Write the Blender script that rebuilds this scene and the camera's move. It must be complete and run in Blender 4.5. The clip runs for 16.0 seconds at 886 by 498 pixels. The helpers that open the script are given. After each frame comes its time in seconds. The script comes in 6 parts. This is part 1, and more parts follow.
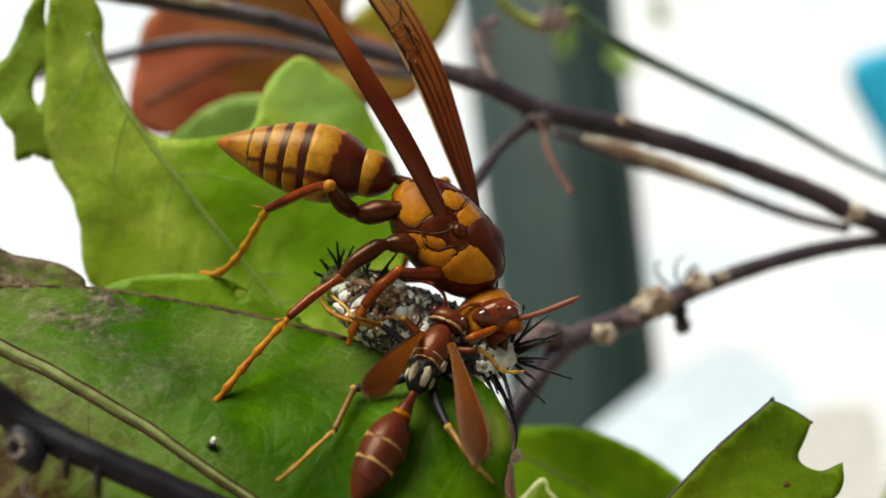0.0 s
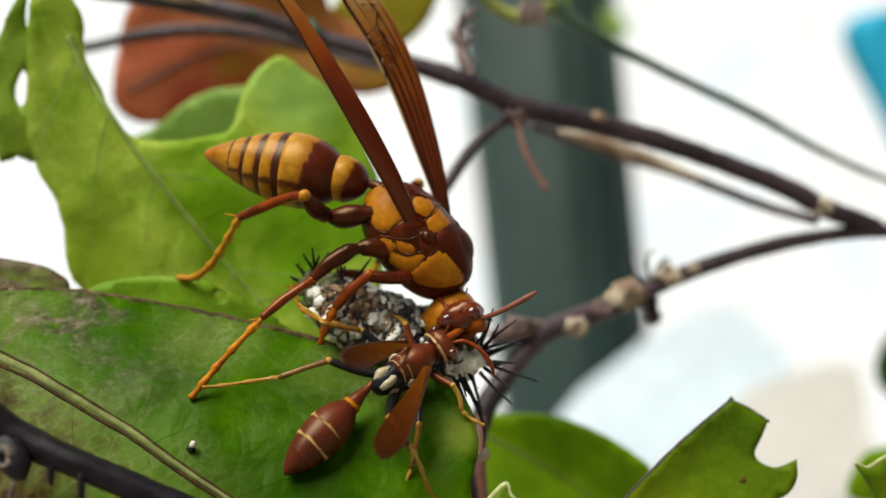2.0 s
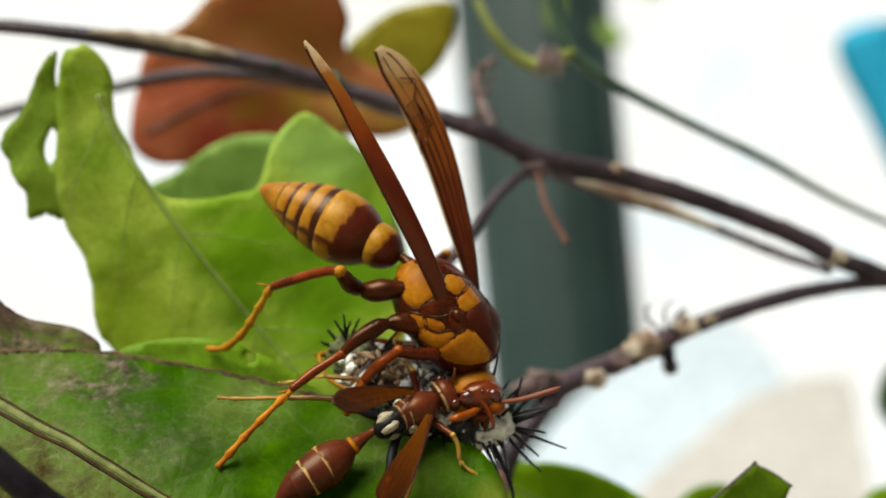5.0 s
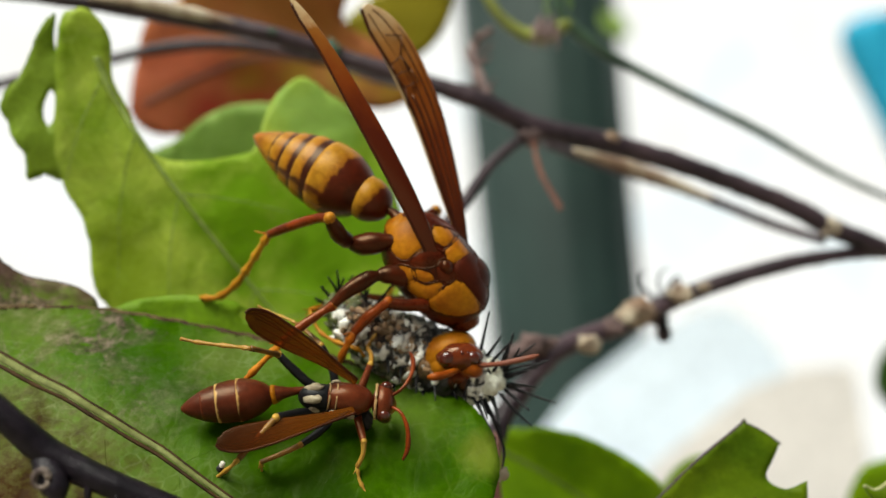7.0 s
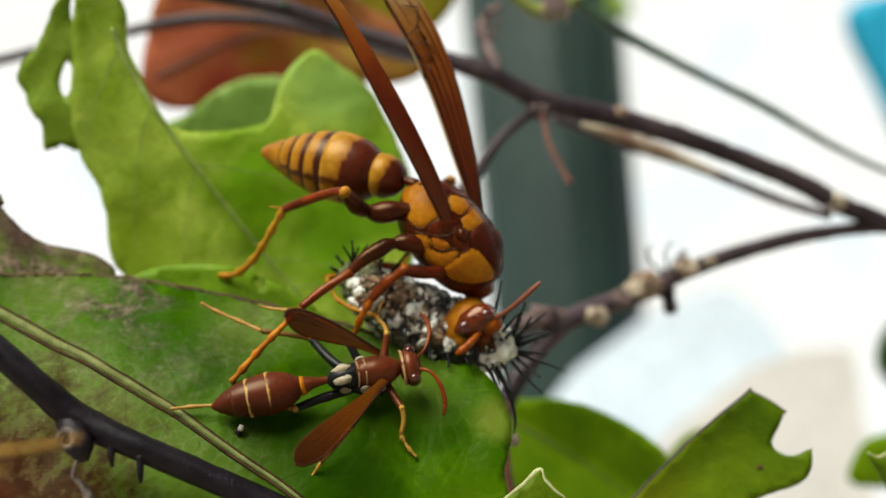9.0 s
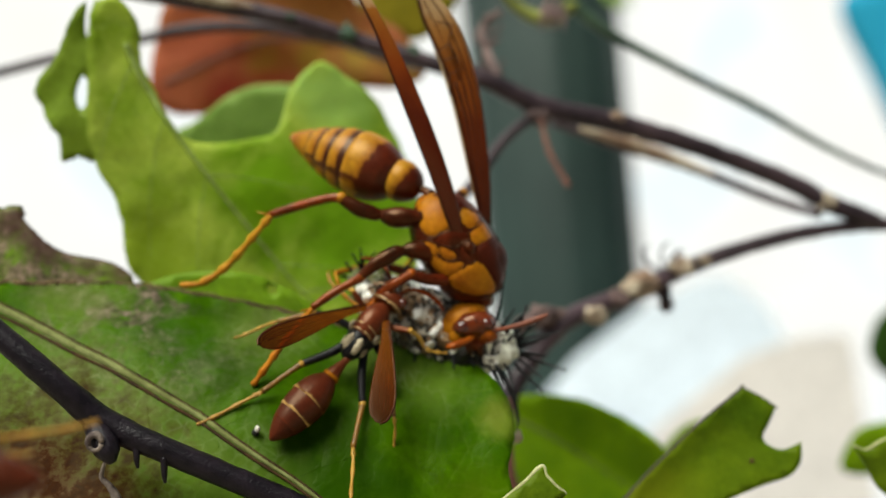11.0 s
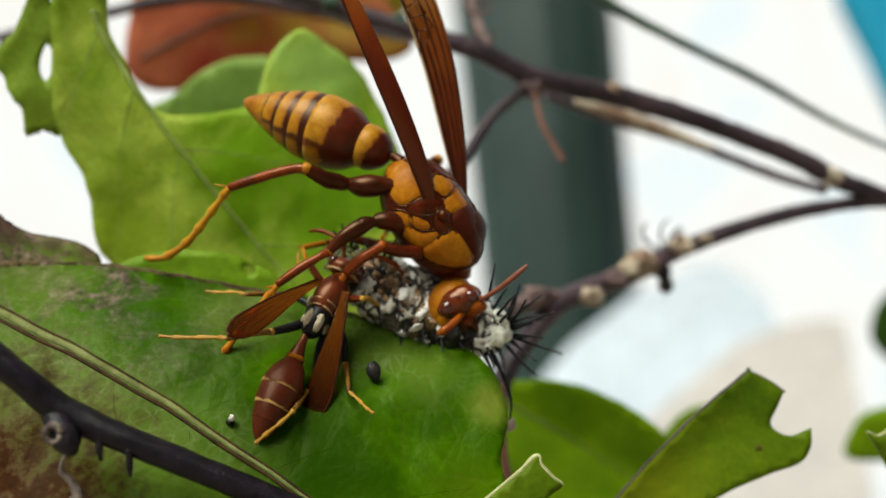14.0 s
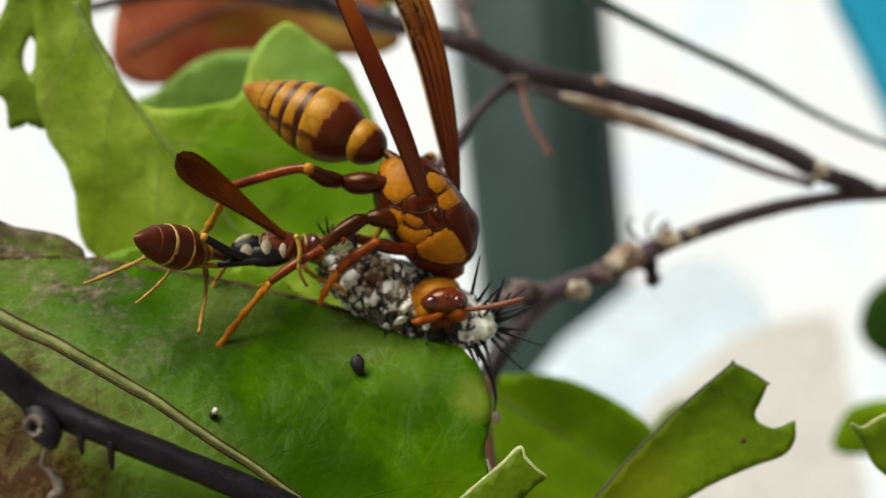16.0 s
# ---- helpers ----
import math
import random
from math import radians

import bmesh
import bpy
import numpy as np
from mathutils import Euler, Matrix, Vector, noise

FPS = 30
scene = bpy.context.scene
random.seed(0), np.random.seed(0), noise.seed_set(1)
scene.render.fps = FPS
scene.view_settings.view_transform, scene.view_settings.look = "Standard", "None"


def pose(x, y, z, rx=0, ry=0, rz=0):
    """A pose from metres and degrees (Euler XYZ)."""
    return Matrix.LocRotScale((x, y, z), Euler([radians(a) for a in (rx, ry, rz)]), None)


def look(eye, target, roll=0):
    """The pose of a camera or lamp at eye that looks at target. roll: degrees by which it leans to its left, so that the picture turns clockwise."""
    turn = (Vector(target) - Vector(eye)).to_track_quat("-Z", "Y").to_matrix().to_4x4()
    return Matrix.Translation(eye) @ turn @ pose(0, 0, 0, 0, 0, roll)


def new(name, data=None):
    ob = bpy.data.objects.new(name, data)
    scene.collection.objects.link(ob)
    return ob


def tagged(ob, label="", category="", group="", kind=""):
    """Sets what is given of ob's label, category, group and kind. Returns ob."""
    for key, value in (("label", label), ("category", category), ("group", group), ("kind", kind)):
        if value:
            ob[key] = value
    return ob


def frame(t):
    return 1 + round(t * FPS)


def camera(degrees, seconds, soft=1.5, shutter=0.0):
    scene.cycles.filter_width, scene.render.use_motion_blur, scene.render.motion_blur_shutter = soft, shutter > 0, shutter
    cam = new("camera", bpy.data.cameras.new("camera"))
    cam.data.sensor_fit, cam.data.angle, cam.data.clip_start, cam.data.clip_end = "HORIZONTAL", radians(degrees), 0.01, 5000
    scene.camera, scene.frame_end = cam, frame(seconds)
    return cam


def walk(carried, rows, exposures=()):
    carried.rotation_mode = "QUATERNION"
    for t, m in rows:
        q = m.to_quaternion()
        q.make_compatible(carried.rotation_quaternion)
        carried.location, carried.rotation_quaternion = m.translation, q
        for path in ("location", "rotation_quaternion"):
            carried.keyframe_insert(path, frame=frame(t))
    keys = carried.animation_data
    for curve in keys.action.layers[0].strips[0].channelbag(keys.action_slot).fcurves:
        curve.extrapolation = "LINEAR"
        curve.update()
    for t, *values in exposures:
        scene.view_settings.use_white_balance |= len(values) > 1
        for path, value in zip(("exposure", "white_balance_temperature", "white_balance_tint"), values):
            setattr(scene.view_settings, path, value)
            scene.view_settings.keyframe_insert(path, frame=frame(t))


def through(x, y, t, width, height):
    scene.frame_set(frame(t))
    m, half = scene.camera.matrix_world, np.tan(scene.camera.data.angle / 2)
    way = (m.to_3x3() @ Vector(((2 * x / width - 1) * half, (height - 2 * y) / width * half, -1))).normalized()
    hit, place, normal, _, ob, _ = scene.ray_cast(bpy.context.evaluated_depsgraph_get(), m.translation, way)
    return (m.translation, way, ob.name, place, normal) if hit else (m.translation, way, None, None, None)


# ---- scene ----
from mathutils import geometry

# All sizes below are millimetres in the subject's axes: x right, y ahead, z up from the first eye.
MM = 0.001
LEAN = 6.5
EXPOSURE = 0.95
BASE = pose(0, 0, 1.2, 0, LEAN, 0)
cam = camera(50.0, 16.0, soft=1.5)
cam.data.dof.use_dof = True
cam.data.dof.focus_distance = 0.0575
cam.data.dof.aperture_fstop = 21.0
# t, x, y, z (mm), yaw, pitch, roll
PATH = [
    (0.0, 0.0, 0.0, 0.0, 0.0, 0.0, 0.0), (0.5, -0.27, -0.62, -0.3, 0.12, -0.74, -0.25), (1.0, 1.81, -1.59, 1.55, -0.05, -1.93, 0.14),
    (1.5, 1.67, -1.87, 2.2, -0.35, -2.55, 0.23), (2.0, 1.46, -1.95, 3.38, -0.35, -2.72, 0.15), (2.5, 0.19, -2.6, 3.34, -0.39, -2.83, 0.04),
    (3.0, 0.04, -2.64, 4.43, -0.47, -2.91, 0.16), (3.5, -0.45, -2.43, 6.08, -0.43, -2.67, -0.06), (6.0, -2.58, -2.44, 7.78, -1.21, -2.7, 0.92),
    (6.5, -3.34, -2.76, 5.04, -0.94, -2.78, 0.59), (7.0, -0.41, -3.28, 5.4, -0.67, -3.03, 0.76), (7.5, -1.69, -3.45, 5.13, -0.62, -3.11, 0.58),
    (8.0, -2.5, -3.32, 5.94, -0.69, -3.5, 0.69), (8.5, -2.86, -3.87, 5.99, -0.86, -3.68, 0.97), (9.0, -1.31, -4.33, 4.66, -0.69, -4.15, 1.02),
    (11.5, -2.1, -7.35, 6.31, -0.82, -4.87, 0.47), (12.0, -2.8, -5.57, 6.09, -0.8, -4.77, 0.56), (12.5, -2.0, -4.71, 5.06, -0.85, -4.82, 0.45),
    (13.0, -0.18, -4.39, 5.04, -0.85, -5.02, 0.38), (13.5, -0.85, -3.79, 4.34, -0.98, -5.27, 0.31), (14.0, -1.3, -3.04, 4.99, -1.17, -5.56, 0.21),
    (14.5, -1.19, -2.8, 4.71, -1.42, -5.81, 0.3), (15.0, -0.82, -2.12, 4.59, -1.5, -5.7, 0.31), (15.5, -1.61, -2.39, 3.88, -1.55, -5.88, 0.19),
    (16.0, -0.64, -3.03, 4.72, -1.52, -5.74, 0.17),
]


def eye_pose(x, y, z, yaw, pitch, roll):
    return BASE @ pose(x * MM, y * MM, z * MM, 0, 0, yaw) @ pose(0, 0, 0, 90 + pitch) @ pose(0, 0, 0, 0, 0, roll)


walk(cam, [(row[0], eye_pose(*row[1:])) for row in PATH], [(0, EXPOSURE, 6500, 4), (9, EXPOSURE, 6500, 4), (13, EXPOSURE - 0.1, 6500, 4), (16, EXPOSURE - 0.1, 6500, 4)])

# ---- light ----
world = bpy.data.worlds.new("world")
scene.world = world
world.use_nodes = True
sky = world.node_tree.nodes.new("ShaderNodeTexSky")
sky.sky_type, sky.sun_disc = "NISHITA", False
SUN_FROM = Vector((-0.3, -0.3, 0.92)).normalized()
sky.sun_elevation = math.asin(SUN_FROM.z)
sky.sun_rotation = math.atan2(SUN_FROM.x, SUN_FROM.y)
sky.air_density, sky.dust_density, sky.ozone_density = 1.0, 3.0, 1.0
backing = world.node_tree.nodes["Background"]
world.node_tree.links.new(sky.outputs[0], backing.inputs[0])
backing.inputs[1].default_value = 0.016
lamp = bpy.data.lights.new("sun", "SUN")
lamp.energy, lamp.angle, lamp.color = 3.6, radians(42), (1.0, 0.975, 0.89)
sun = new("sun", lamp)
sun.matrix_world = look(SUN_FROM * 5, (0, 0, 0))


# ---- materials ----
def shader(name):
    m = bpy.data.materials.new(name)
    m.use_nodes = True
    return m, m.node_tree.nodes, m.node_tree.links, m.node_tree.nodes["Principled BSDF"]


def noise_node(n, l, scale, detail=4.0, rough=0.55, vector=None, distort=0.0):
    t = n.new("ShaderNodeTexNoise")
    t.inputs["Scale"].default_value, t.inputs["Detail"].default_value = scale, detail
    t.inputs["Roughness"].default_value, t.inputs["Distortion"].default_value = rough, distort
    if vector:
        l.new(vector, t.inputs["Vector"])
    return t.outputs["Fac"]


def math_node(n, l, op, a, b=0.0, clamp=False):
    t = n.new("ShaderNodeMath")
    t.operation, t.use_clamp = op, clamp
    for k, v in enumerate((a, b)):
        if isinstance(v, (int, float)):
            t.inputs[k].default_value = v
        else:
            l.new(v, t.inputs[k])
    return t.outputs[0]


def ramp_node(n, l, fac, stops):
    t = n.new("ShaderNodeValToRGB")
    els = t.color_ramp.elements
    while len(els) < len(stops):
        els.new(0.5)
    for e, (p, c) in zip(els, stops):
        e.position, e.color = p, (*c, 1)
    l.new(fac, t.inputs[0])
    return t.outputs[0]


def mix_node(n, l, fac, a, b, mode="MIX"):
    t = n.new("ShaderNodeMix")
    t.data_type, t.blend_type = "RGBA", mode
    for k, v in ((0, fac), (6, a), (7, b)):
        if isinstance(v, (int, float)):
            t.inputs[k].default_value = v
        elif isinstance(v, tuple):
            t.inputs[k].default_value = (*v, 1)
        else:
            l.new(v, t.inputs[k])
    return t.outputs[2]


def bump_node(n, l, bsdf, height, strength, metres):
    t = n.new("ShaderNodeBump")
    t.inputs["Strength"].default_value, t.inputs["Distance"].default_value = strength, metres
    l.new(height, t.inputs["Height"])
    l.new(t.outputs[0], bsdf.inputs["Normal"])


def paint(name, light, dark, scale, rough=0.5, bump=0.3, grain=6.0, relief=0.00008, spec=0.3, spread=(0.35, 0.65), coat=0.0, island=0.0, sheen=None):
    """Two tones in large patches, a fine grain over them and its relief. scale: patches a metre."""
    m, n, l, p = shader(name)
    at = n.new("ShaderNodeTexCoord").outputs["Object"]
    big, fine = noise_node(n, l, scale, 5, 0.6, at), noise_node(n, l, scale * grain, 4, 0.6, at)
    c = ramp_node(n, l, big, [(spread[0], dark), (spread[1], light)])
    g = ramp_node(n, l, fine, [(0.3, (0.72, 0.72, 0.72)), (0.7, (1.12, 1.12, 1.12))])
    c = mix_node(n, l, 0.8, c, g, "MULTIPLY")
    if island:
        geo = n.new("ShaderNodeNewGeometry")
        v = ramp_node(n, l, geo.outputs["Random Per Island"], [(0, (1 - island,) * 3), (1, (1 + island,) * 3)])
        c = mix_node(n, l, 1.0, c, v, "MULTIPLY")
    l.new(c, p.inputs["Base Color"])
    l.new(ramp_node(n, l, fine, [(0.2, (rough * 0.75,) * 3), (0.8, (min(1, rough * 1.25),) * 3)]), p.inputs["Roughness"])
    p.inputs["Specular IOR Level"].default_value, p.inputs["Coat Weight"].default_value = spec, coat
    p.inputs["Coat Roughness"].default_value = 0.15
    if sheen:
        p.inputs["Specular Tint"].default_value = (*sheen, 1)
    bump_node(n, l, p, fine, bump, relief)
    return m


def foliage(name, light, dark, vein, stain=None, blotch=160.0, cell=700.0, rough=0.42, through=0.3, stained=0.0, where=None, tints=(), lumps=0.9, gloss=0.14):
    """A leaf's skin: two greens in patches, a net of fine veins, stains, and light that comes through it."""
    m, n, l, p = shader(name)
    at = n.new("ShaderNodeTexCoord").outputs["Object"]
    big = noise_node(n, l, blotch, 4, 0.6, at, 0.4)
    c = ramp_node(n, l, big, [(0.36, dark), (0.64, light)])
    warp = n.new("ShaderNodeVectorMath")
    warp.operation = "ADD"
    wob = n.new("ShaderNodeTexNoise")
    wob.inputs["Scale"].default_value = cell * 0.6
    l.new(at, wob.inputs["Vector"])
    small = n.new("ShaderNodeVectorMath")
    small.operation = "SCALE"
    small.inputs["Scale"].default_value = 0.0009
    l.new(wob.outputs["Color"], small.inputs[0])
    l.new(at, warp.inputs[0])
    l.new(small.outputs[0], warp.inputs[1])
    heights = []
    for size, width, amount in ((cell * 0.36, 0.03, 0.13), (cell, 0.05, 0.09)):
        vor = n.new("ShaderNodeTexVoronoi")
        vor.feature = "DISTANCE_TO_EDGE"
        vor.inputs["Scale"].default_value = size
        l.new(warp.outputs[0], vor.inputs["Vector"])
        line = ramp_node(n, l, vor.outputs["Distance"], [(0.0, (1, 1, 1)), (width, (0, 0, 0))])
        c = mix_node(n, l, math_node(n, l, "MULTIPLY", line, amount), c, vein)
        heights.append(vor.outputs["Distance"])
    fine = noise_node(n, l, 2600, 4, 0.6, at)
    c = mix_node(n, l, 0.7, c, ramp_node(n, l, fine, [(0.3, (0.80, 0.80, 0.80)), (0.7, (1.15, 1.15, 1.15))]), "MULTIPLY")
    if stain:
        s = noise_node(n, l, blotch * 1.6, 8, 0.72, at, 0.6)
        s = ramp_node(n, l, s, [(0.62 - stained, (0, 0, 0)), (0.72 - stained, (1, 1, 1))])
        if where:
            far = n.new("ShaderNodeVectorMath")
            far.operation = "DISTANCE"
            far.inputs[1].default_value = [v * MM for v in where[:3]]
            l.new(at, far.inputs[0])
            near = ramp_node(n, l, math_node(n, l, "DIVIDE", far.outputs["Value"], where[3] * MM), [(0.45, (1, 1, 1)), (1.0, (0, 0, 0))])
            s = math_node(n, l, "MULTIPLY", s, near)
        mark = noise_node(n, l, 1500, 5, 0.7, at)
        c = mix_node(n, l, math_node(n, l, "MULTIPLY", s, 0.85), c, ramp_node(n, l, mark, [(0.40, tuple(0.3 * v for v in stain)), (0.52, stain), (0.66, tuple(min(0.5, 2.0 * v + 0.03) for v in stain))]))
    grit = noise_node(n, l, 900, 5, 0.65, at)
    lace = n.new("ShaderNodeTexVoronoi")
    lace.feature = "DISTANCE_TO_EDGE"
    lace.inputs["Scale"].default_value = cell * 1.8
    l.new(warp.outputs[0], lace.inputs["Vector"])
    lace = ramp_node(n, l, lace.outputs["Distance"], [(0.0, (0.8, 0.8, 0.8)), (0.12, (0, 0, 0))])
    lace = math_node(n, l, "MULTIPLY", lace, ramp_node(n, l, noise_node(n, l, 400, 3, 0.5, at), [(0.4, (0, 0, 0)), (0.6, (1, 1, 1))]))
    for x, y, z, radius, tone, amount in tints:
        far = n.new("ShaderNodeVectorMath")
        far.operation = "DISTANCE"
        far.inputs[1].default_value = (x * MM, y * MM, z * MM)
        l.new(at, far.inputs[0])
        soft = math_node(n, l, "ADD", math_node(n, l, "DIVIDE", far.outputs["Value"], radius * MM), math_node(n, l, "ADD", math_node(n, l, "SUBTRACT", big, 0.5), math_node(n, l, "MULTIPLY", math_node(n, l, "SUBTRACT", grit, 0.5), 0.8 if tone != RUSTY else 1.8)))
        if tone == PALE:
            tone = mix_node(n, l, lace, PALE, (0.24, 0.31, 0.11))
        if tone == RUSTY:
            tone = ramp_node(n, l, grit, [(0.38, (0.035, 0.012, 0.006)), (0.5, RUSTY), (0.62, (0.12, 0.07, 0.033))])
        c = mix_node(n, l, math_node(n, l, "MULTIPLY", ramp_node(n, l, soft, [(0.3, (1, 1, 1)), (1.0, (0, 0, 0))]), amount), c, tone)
    l.new(c, p.inputs["Base Color"])
    l.new(ramp_node(n, l, big, [(0.3, (rough * 1.2,) * 3), (0.7, (rough * 0.8,) * 3)]), p.inputs["Roughness"])
    p.inputs["Specular IOR Level"].default_value = gloss
    p.inputs["Specular Tint"].default_value = (0.95, 1.0, 0.5, 1)
    h = math_node(n, l, "ADD", math_node(n, l, "MINIMUM", heights[0], 0.25), math_node(n, l, "MULTIPLY", fine, 0.25))
    h = math_node(n, l, "ADD", h, math_node(n, l, "MULTIPLY", math_node(n, l, "MINIMUM", heights[1], 0.2), 0.5))
    h = math_node(n, l, "ADD", h, math_node(n, l, "MULTIPLY", noise_node(n, l, 330, 3, 0.5, at, 0.5), lumps))
    bump_node(n, l, p, h, 0.5, 0.0003)
    t = n.new("ShaderNodeBsdfTranslucent")
    l.new(mix_node(n, l, 1.0, c, (1.5, 1.5, 0.6), "MULTIPLY"), t.inputs[0])
    mixer = n.new("ShaderNodeMixShader")
    mixer.inputs[0].default_value = through
    l.new(p.outputs[0], mixer.inputs[1])
    l.new(t.outputs[0], mixer.inputs[2])
    l.new(mixer.outputs[0], n["Material Output"].inputs[0])
    return m


def banded(name, length, stops, radius, rough=0.38, seam=None, slant=0.0):
    """The skin of a ring of an abdomen: colours along its axis, which runs to -x from 0, with a wavy border."""
    m, n, l, p = shader(name)
    at = n.new("ShaderNodeTexCoord").outputs["Object"]
    xyz = n.new("ShaderNodeSeparateXYZ")
    l.new(at, xyz.inputs[0])
    wob = noise_node(n, l, 640, 5, 0.62, at, 0.6)
    f = math_node(n, l, "DIVIDE", xyz.outputs[0], -length * MM)
    f = math_node(n, l, "ADD", f, math_node(n, l, "MULTIPLY", math_node(n, l, "SUBTRACT", wob, 0.5), 0.55))
    if slant:
        f = math_node(n, l, "ADD", f, math_node(n, l, "MULTIPLY", math_node(n, l, "DIVIDE", xyz.outputs[2], radius * MM), slant))
    c = ramp_node(n, l, f, stops)
    if seam:
        z = math_node(n, l, "DIVIDE", xyz.outputs[2], radius * MM)
        z = math_node(n, l, "ADD", z, math_node(n, l, "MULTIPLY", math_node(n, l, "SUBTRACT", wob, 0.5), 0.3))
        d = math_node(n, l, "ABSOLUTE", math_node(n, l, "ADD", z, 0.45))
        c = mix_node(n, l, ramp_node(n, l, d, [(0.05, (0.9, 0.9, 0.9)), (0.15, (0, 0, 0))]), c, seam)
    cloud = noise_node(n, l, 1300, 4, 0.65, at, 0.8)
    c = mix_node(n, l, 0.9, c, ramp_node(n, l, cloud, [(0.3, (0.66, 0.58, 0.45)), (0.55, (1.0, 1.0, 1.0)), (0.7, (1.2, 1.2, 1.0))]), "MULTIPLY")
    fine = noise_node(n, l, 4500, 4, 0.6, at)
    c = mix_node(n, l, 0.7, c, ramp_node(n, l, fine, [(0.3, (0.82, 0.82, 0.82)), (0.7, (1.08, 1.08, 1.08))]), "MULTIPLY")
    l.new(c, p.inputs["Base Color"])
    p.inputs["Roughness"].default_value, p.inputs["Specular IOR Level"].default_value = rough, 0.3
    p.inputs["Specular Tint"].default_value = (1.0, 0.75, 0.5, 1)
    bump_node(n, l, p, fine, 0.25, 0.00003)
    return m


def membrane(name, stops, axis, start, end, clear=0.25, rough=0.25, gloss=0.35, glow=0.4):
    """Wing skin, partly clear, with colours along one axis (0, 1, 2) from start to end in millimetres."""
    m, n, l, p = shader(name)
    at = n.new("ShaderNodeTexCoord").outputs["Object"]
    xyz = n.new("ShaderNodeSeparateXYZ")
    l.new(at, xyz.inputs[0])
    f = math_node(n, l, "DIVIDE", math_node(n, l, "SUBTRACT", xyz.outputs[axis], start * MM), (end - start) * MM)
    f = math_node(n, l, "ADD", f, math_node(n, l, "MULTIPLY", math_node(n, l, "SUBTRACT", noise_node(n, l, 420, 4, 0.6, at), 0.5), 0.25))
    c = ramp_node(n, l, f, stops)
    l.new(c, p.inputs["Base Color"])
    p.inputs["Roughness"].default_value = rough
    p.inputs["Specular IOR Level"].default_value = gloss
    p.inputs["Specular Tint"].default_value = (1.0, 0.7, 0.45, 1)
    bump_node(n, l, p, noise_node(n, l, 1800, 4, 0.6, at), 0.3, 0.00006)
    t = n.new("ShaderNodeBsdfTranslucent")
    l.new(c, t.inputs[0])
    o = n.new("ShaderNodeBsdfTransparent")
    o.inputs[0].default_value = (0.8, 0.42, 0.12, 1)
    a, b = n.new("ShaderNodeMixShader"), n.new("ShaderNodeMixShader")
    a.inputs[0].default_value, b.inputs[0].default_value = glow, clear
    l.new(p.outputs[0], a.inputs[1])
    l.new(t.outputs[0], a.inputs[2])
    l.new(a.outputs[0], b.inputs[1])
    l.new(o.outputs[0], b.inputs[2])
    l.new(b.outputs[0], n["Material Output"].inputs[0])
    return m


# PALE below the midrib is leaf colour; along the upper edge it paints sheen
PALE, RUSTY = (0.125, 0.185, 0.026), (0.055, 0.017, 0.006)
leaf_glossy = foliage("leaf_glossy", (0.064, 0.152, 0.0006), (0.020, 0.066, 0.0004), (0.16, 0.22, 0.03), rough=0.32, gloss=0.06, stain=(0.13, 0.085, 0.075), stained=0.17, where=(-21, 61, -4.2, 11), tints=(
    # deep greens mix the leaf's own tone with shading painted into its turned-away middle
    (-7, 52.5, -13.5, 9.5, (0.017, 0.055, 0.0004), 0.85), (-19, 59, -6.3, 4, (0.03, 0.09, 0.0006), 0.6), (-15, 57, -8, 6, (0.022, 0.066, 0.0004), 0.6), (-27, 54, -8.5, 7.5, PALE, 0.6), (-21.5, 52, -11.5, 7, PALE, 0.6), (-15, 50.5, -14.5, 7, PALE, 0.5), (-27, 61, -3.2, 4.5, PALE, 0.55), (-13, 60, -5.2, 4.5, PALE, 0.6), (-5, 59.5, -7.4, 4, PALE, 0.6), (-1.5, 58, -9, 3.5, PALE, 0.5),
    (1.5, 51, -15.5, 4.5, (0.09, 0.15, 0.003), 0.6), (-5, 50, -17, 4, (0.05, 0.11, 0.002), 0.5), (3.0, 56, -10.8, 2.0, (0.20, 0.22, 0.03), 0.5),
    (-26, 49.5, -14.5, 9.5, (0.05, 0.05, 0.005), 0.85), (-26.5, 50, -14.5, 10.0, RUSTY, 1.0)))
# deeper green tints right of the crease paint in the shade of the tilted half
leaf_light = foliage("leaf_light", (0.38, 0.47, 0.07), (0.20, 0.30, 0.020), (0.36, 0.46, 0.14), blotch=230, through=0.4, lumps=1.5, gloss=0.12, tints=((-15.5, 71, 4.5, 6.5, (0.16, 0.31, 0.006), 0.85), (-10, 73, 1, 8, (0.17, 0.33, 0.008), 0.85), (-6, 74, 5, 7, (0.18, 0.34, 0.012), 0.85), (-10, 74, 12, 5, (0.32, 0.48, 0.13), 0.7), (-24, 69, -1, 6, (0.20, 0.27, 0.01), 0.6)))
leaf_tatter = foliage("leaf_tatter", (0.22, 0.32, 0.035), (0.13, 0.19, 0.012), (0.26, 0.34, 0.08), blotch=200, through=0.4, lumps=1.2)
leaf_edge = foliage("leaf_edge", (0.17, 0.29, 0.012), (0.10, 0.20, 0.008), (0.24, 0.33, 0.06), (0.20, 0.125, 0.11), stained=0.17, where=(-29, 63, 0.6, 8.5), tints=((-32.5, 63.2, 1.9, 2.6, (0.07, 0.032, 0.03), 0.8), (-30, 63.2, 0.4, 2.2, (0.08, 0.04, 0.035), 0.8), (-27, 63.4, -0.8, 1.8, (0.11, 0.06, 0.055), 0.8), (-24.6, 63.4, -1.7, 1.6, (0.10, 0.05, 0.045), 0.8)))
